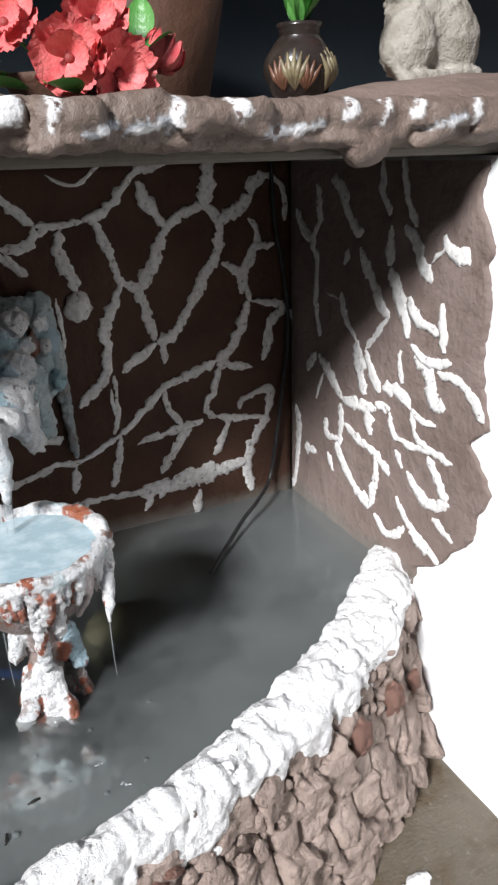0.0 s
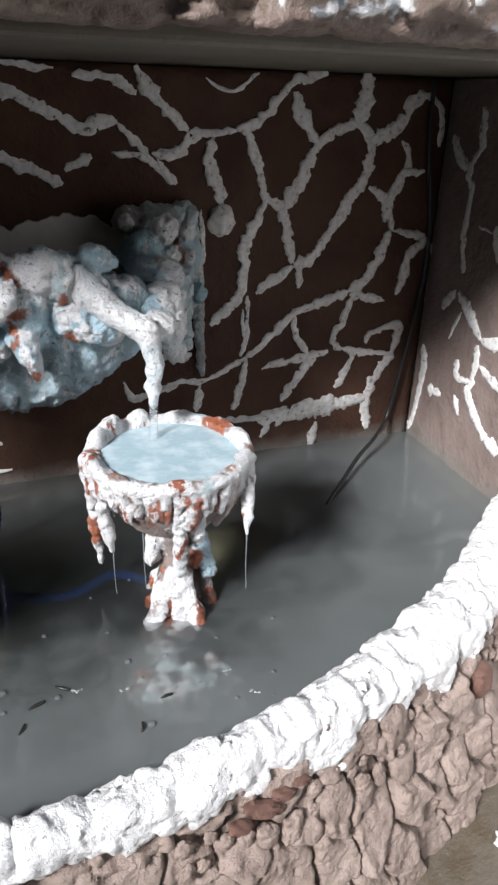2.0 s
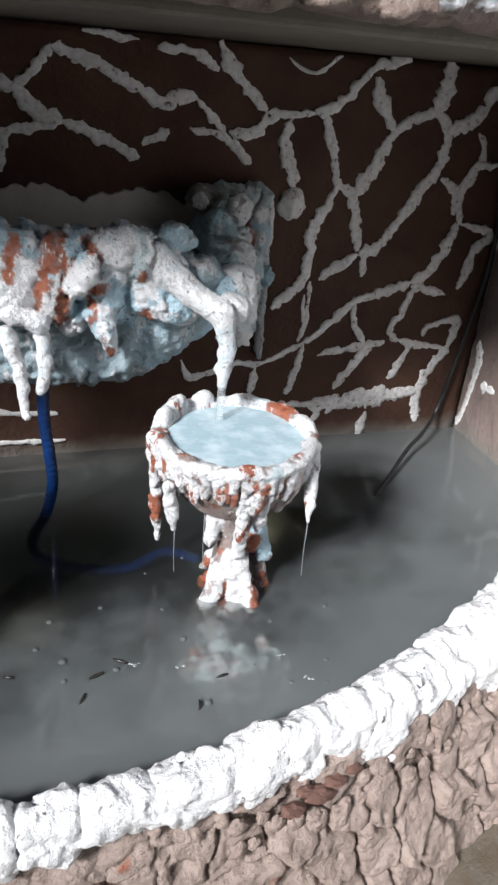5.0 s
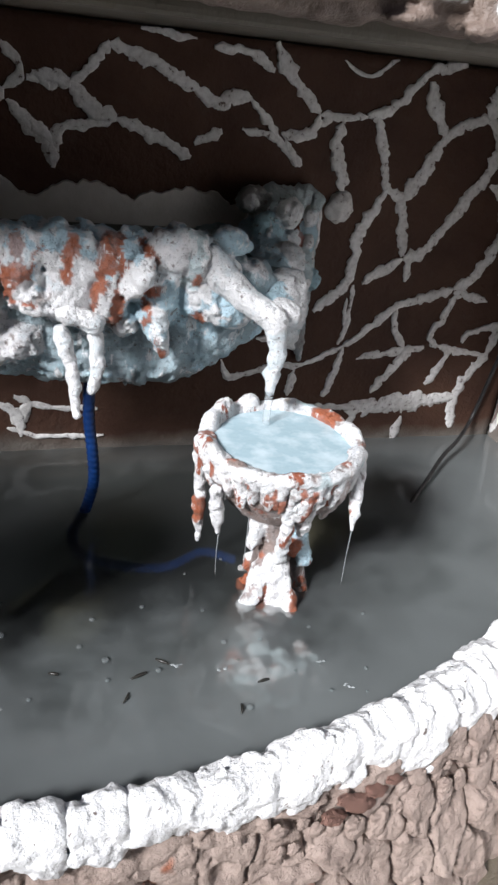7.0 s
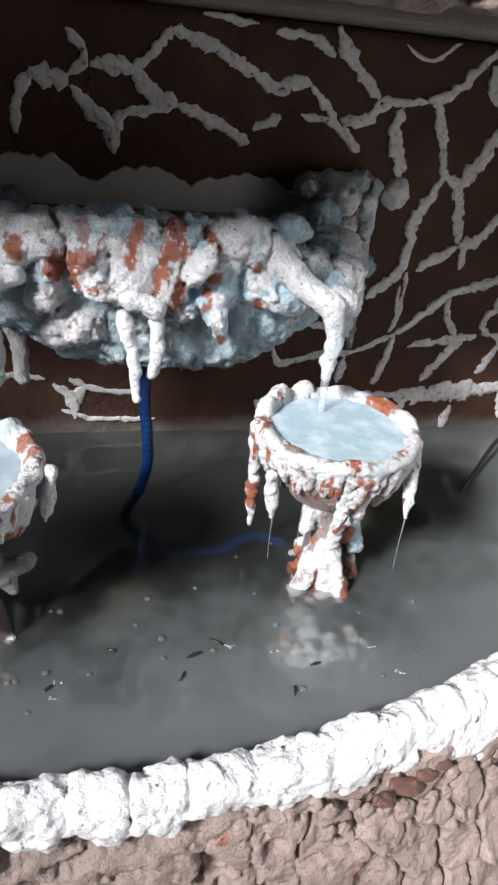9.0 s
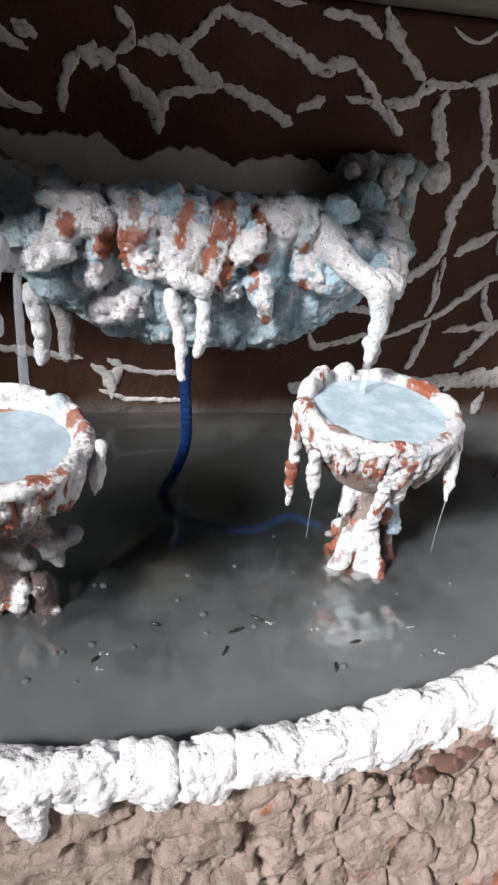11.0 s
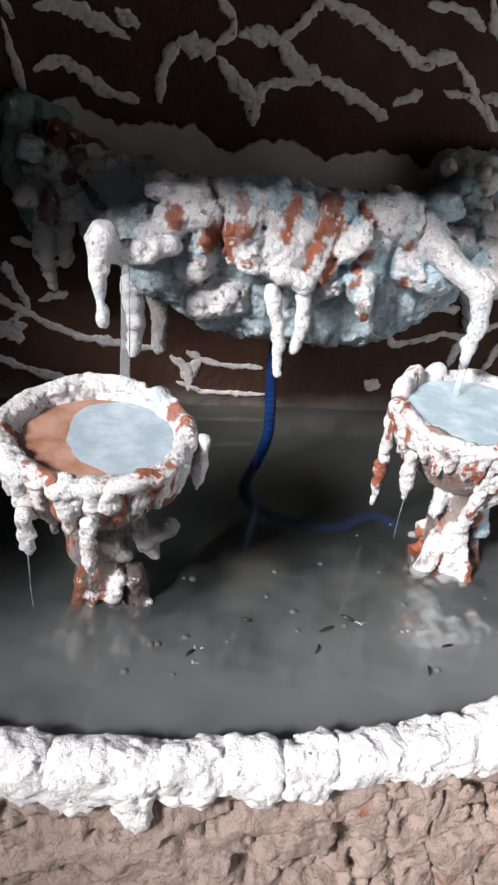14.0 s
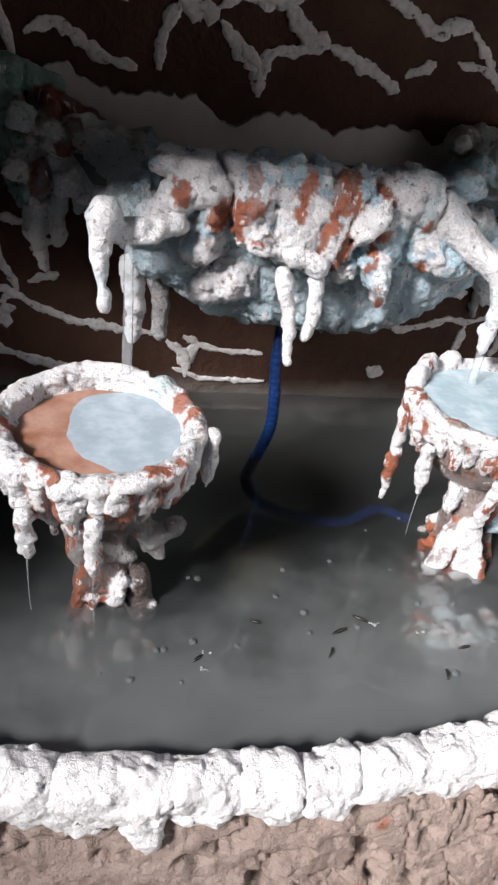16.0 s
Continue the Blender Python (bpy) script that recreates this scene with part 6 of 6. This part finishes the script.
OPEN, CUPPED = petal_mesh(0.42), petal_mesh(1.2)
LEAF_MESH = leaf_mesh(0.055, 0.016)
TOP = SHELF_Z + 0.049
flowers = base("flower_bunch", (0.20, -0.34, TOP), "bunch of coral-red artificial flowers with green leaves", "flowers")
under(put("flower_pot", tube("flower_pot", [(0.20, -0.33, TOP), (0.20, -0.33, TOP + 0.022)], (0.045, 0.055), SHADED_TERRA, 28), None, "low terracotta bowl"), flowers)
for k, (x, y, z, tilt, turn_z, shape, size) in enumerate(((0.232, -0.365, 0.664, 50, -95, OPEN, 1.0), (0.203, -0.392, 0.634, 64, -110, OPEN, 1.1), (0.238, -0.397, 0.624, 65, -80, OPEN, 1.1), (0.283, -0.360, 0.632, 35, 20, CUPPED, 1.05),
                                                          (0.172, -0.305, 0.668, 45, -110, OPEN, 1.1), (0.125, -0.36, 0.640, 50, -100, OPEN, 1.0), (0.06, -0.37, 0.640, 50, -80, OPEN, 1.0), (0.00, -0.35, 0.632, 50, -110, OPEN, 1.0))):
    x = x - 0.014
    head = base("flower", (x, y, z), "", "")
    head.rotation_euler = (0, radians(tilt + (22 if shape is OPEN else 0)), radians(turn_z))
    head.scale = (size * 0.76,) * 3
    for q in range(15):
        pe = new("petal", shape)
        pe.parent = head
        inner = q >= 9
        pe.rotation_euler = (0, radians(-24 if inner else -6 * (q % 2)), radians(q * 360 / 9 + 17 * inner + 9 * (q % 2)))
        pe.scale = (0.72,) * 3 if inner else (1.0, 0.9, 1.0)
        pe.location = (0, 0, 0.003 if inner else 0.0015 * (q % 2))
    core = new("flower_heart", tube("flower_heart", [(0, 0, 0.0), (0, 0, 0.007)], (0.007, 0.004), HEART, 10))
    core.parent = head
    head.parent = flowers
    head.matrix_parent_inverse = Matrix.Translation(-flowers.location)
    under(put("stem", tube("stem", [(x, y + 0.004, z), (x * 0.6 + 0.08, y + 0.02, z - 0.012), (0.20 + 0.1 * (x - 0.2), -0.33, TOP + 0.02)], (0.0018,), LEAF, 6)), flowers)
for x, y, z, rz, ry, s in ((0.155, -0.392, 0.612, 200, 8, 1.0), (0.190, -0.40, 0.609, 230, 4, 0.9), (0.140, -0.38, 0.632, 170, 0, 1.0), (0.262, -0.345, 0.650, 60, -60, 0.8), (0.25, -0.375, 0.640, 10, -20, 0.7), (0.10, -0.36, 0.66, 150, -20, 1.0), (0.2, -0.33, 0.70, 80, -40, 0.9)):
    lf = new("leaf", LEAF_MESH)
    under(lf, flowers)
    lf.matrix_basis = Matrix.Translation((x, y, z)) @ Euler((0, radians(ry), radians(rz))).to_matrix().to_4x4() @ Matrix.Diagonal((s, s, s, 1))


def spun(name, at, profile, mat, sides=40):
    ang = np.linspace(0, 2 * np.pi, sides, endpoint=False)
    v = [(at[0] + r * math.cos(t), at[1] + r * math.sin(t), at[2] + z) for z, r in profile for t in ang]
    n = len(profile)
    f = [(i * sides + j, i * sides + (j + 1) % sides, (i + 1) * sides + (j + 1) % sides, (i + 1) * sides + j) for i in range(n - 1) for j in range(sides)]
    f.append(tuple(range(sides))[::-1])
    return from_arrays(name, v, f, mat)


VX, VY, VZ = 0.546, -0.12, TOP + 0.016
vase = base("vase", (VX, VY, VZ), "dark round vase with yellow and orange leaf relief", "vase")
under(put("vase_body", spun("vase_body", (VX, VY, VZ), [(0, 0.022), (0.01, 0.035), (0.033, 0.047), (0.050, 0.045), (0.066, 0.034), (0.076, 0.025), (0.084, 0.027), (0.089, 0.030), (0.086, 0.026), (0.06, 0.026)], GLAZE)), vase)
for a, w, z, mat in ((-128, 0.55, 0.040, LEAF_GOLD), (-108, 0.5, 0.030, ORANGE), (-60, 0.5, 0.042, LEAF_GOLD), (-150, 0.5, 0.032, ORANGE)):
    for q in range(5):
        t0, z0 = radians(a), VZ + 0.012
        t1, z1 = radians(a + (q - 2) * 12), VZ + z + 0.018 - 0.004 * abs(q - 2)
        def on(t, z):
            rad = np.interp(z - VZ, [0, 0.01, 0.033, 0.050, 0.066], [0.022, 0.035, 0.047, 0.045, 0.034]) + 0.0005
            return (VX + rad * math.cos(t), VY + rad * math.sin(t), z)
        under(put("leaf_relief", tube("leaf_relief", [on(t0, z0), on((t0 + t1) / 2, (z0 + z1) / 2), on(t1, z1)], (0.001, 0.0045, 0.001), mat, 8)), vase)
plant = base("vase_plant", (VX, VY, VZ + 0.09), "artificial plant with green leaves and a red flower in the vase", "plant")
for rz, ry, s in ((-60, -55, 1.3), (-20, -40, 1.3), (40, -60, 1.2), (100, -50, 1.1), (-100, -65, 1.0), (190, -50, 1.0), (-35, -75, 1.4)):
    lf = new("leaf", LEAF_MESH)
    under(lf, plant)
    lf.matrix_basis = Matrix.Translation((VX, VY, VZ + 0.084)) @ Euler((0, radians(ry), radians(rz))).to_matrix().to_4x4() @ Matrix.Diagonal((s, s, s, 1))
for q in range(6):
    pe = new("petal", CUPPED)
    under(pe, plant)
    pe.matrix_basis = Matrix.Translation((VX + 0.045, VY - 0.03, VZ + 0.135)) @ Euler((0, radians(40), radians(q * 60))).to_matrix().to_4x4()


def coral_rock():
    r = np.random.RandomState(5)
    cx, cy, cz = 0.735, -0.12, 0.655
    c = Clay((cx - 0.11, cy - 0.10, cz - 0.03), (cx + 0.11, cy + 0.10, cz + 0.17), 0.0045)
    tone = WHITE
    c.ball((cx, cy, cz + 0.060), (0.050, 0.048, 0.084), tone, 0.01)
    c.ball((cx - 0.035, cy - 0.02, cz + 0.035), (0.038, 0.038, 0.045), tone, 0.004, (0, 15, 0))
    c.ball((cx + 0.03, cy - 0.02, cz + 0.04), (0.042, 0.04, 0.055), tone, 0.004, (0, -10, 0))
    c.rod((cx - 0.075, cy - 0.03, cz + 0.02), (cx - 0.055, cy - 0.05, cz - 0.012), 0.010, 0.007, tone, 0.005)
    c.rod((cx - 0.055, cy - 0.05, cz - 0.010), (cx + 0.055, cy - 0.05, cz + 0.0), 0.010, 0.010, tone, 0.005)
    for _ in range(60):
        t, z = r.uniform(0, 6.28), r.uniform(0.0, 0.14)
        rr = 0.052 * math.sqrt(max(0.05, 1 - ((z - 0.06) / 0.09) ** 2))
        c.ball((cx + rr * math.cos(t), cy + rr * 0.9 * math.sin(t), cz + z), r.uniform(0.005, 0.010), tone, 0.003)
    c.crumble(0.012, 0.004)
    return c.mesh("coral_rock", SHELL)


put("coral_rock", coral_rock(), None, "pale knobbly coral rock on the shelf", "rock")
put("wooden_disc", spun("wooden_disc", (0.625, -0.12, TOP), [(0, 0.026), (0.012, 0.030), (0.024, 0.028), (0.028, 0.022), (0.028, 0.001)], WOOD), None, "small turned pale wooden base", "ornament")
plant_pot = base("plant_pot", (0.42, 0.10, TOP), "large terracotta plant pot in a shade-darkened colour", "pot")
under(put("pot_body", spun("pot_body", (0.42, 0.10, TOP), [(0, 0.07), (0.03, 0.085), (0.225, 0.125), (0.22, 0.11), (0.1, 0.09)], SHADED_TERRA)), plant_pot)
under(put("pot_rim", spun("pot_rim", (0.42, 0.10, TOP), [(0.222, 0.118), (0.226, 0.134), (0.265, 0.138), (0.270, 0.132), (0.262, 0.118), (0.225, 0.116)], SHADED_TERRA)), plant_pot)

# fleck of dried white paint on the floor
put("paint_fleck", ribbon("paint_fleck", 0.026, ((0.42, -0.575), (0.45, -0.565), (0.475, -0.562)), lambda u, v, out: (u, v, FLOOR_Z + out), 400, RIM, 0.004), None, "dried white paint fleck on the floor", "paint fleck")
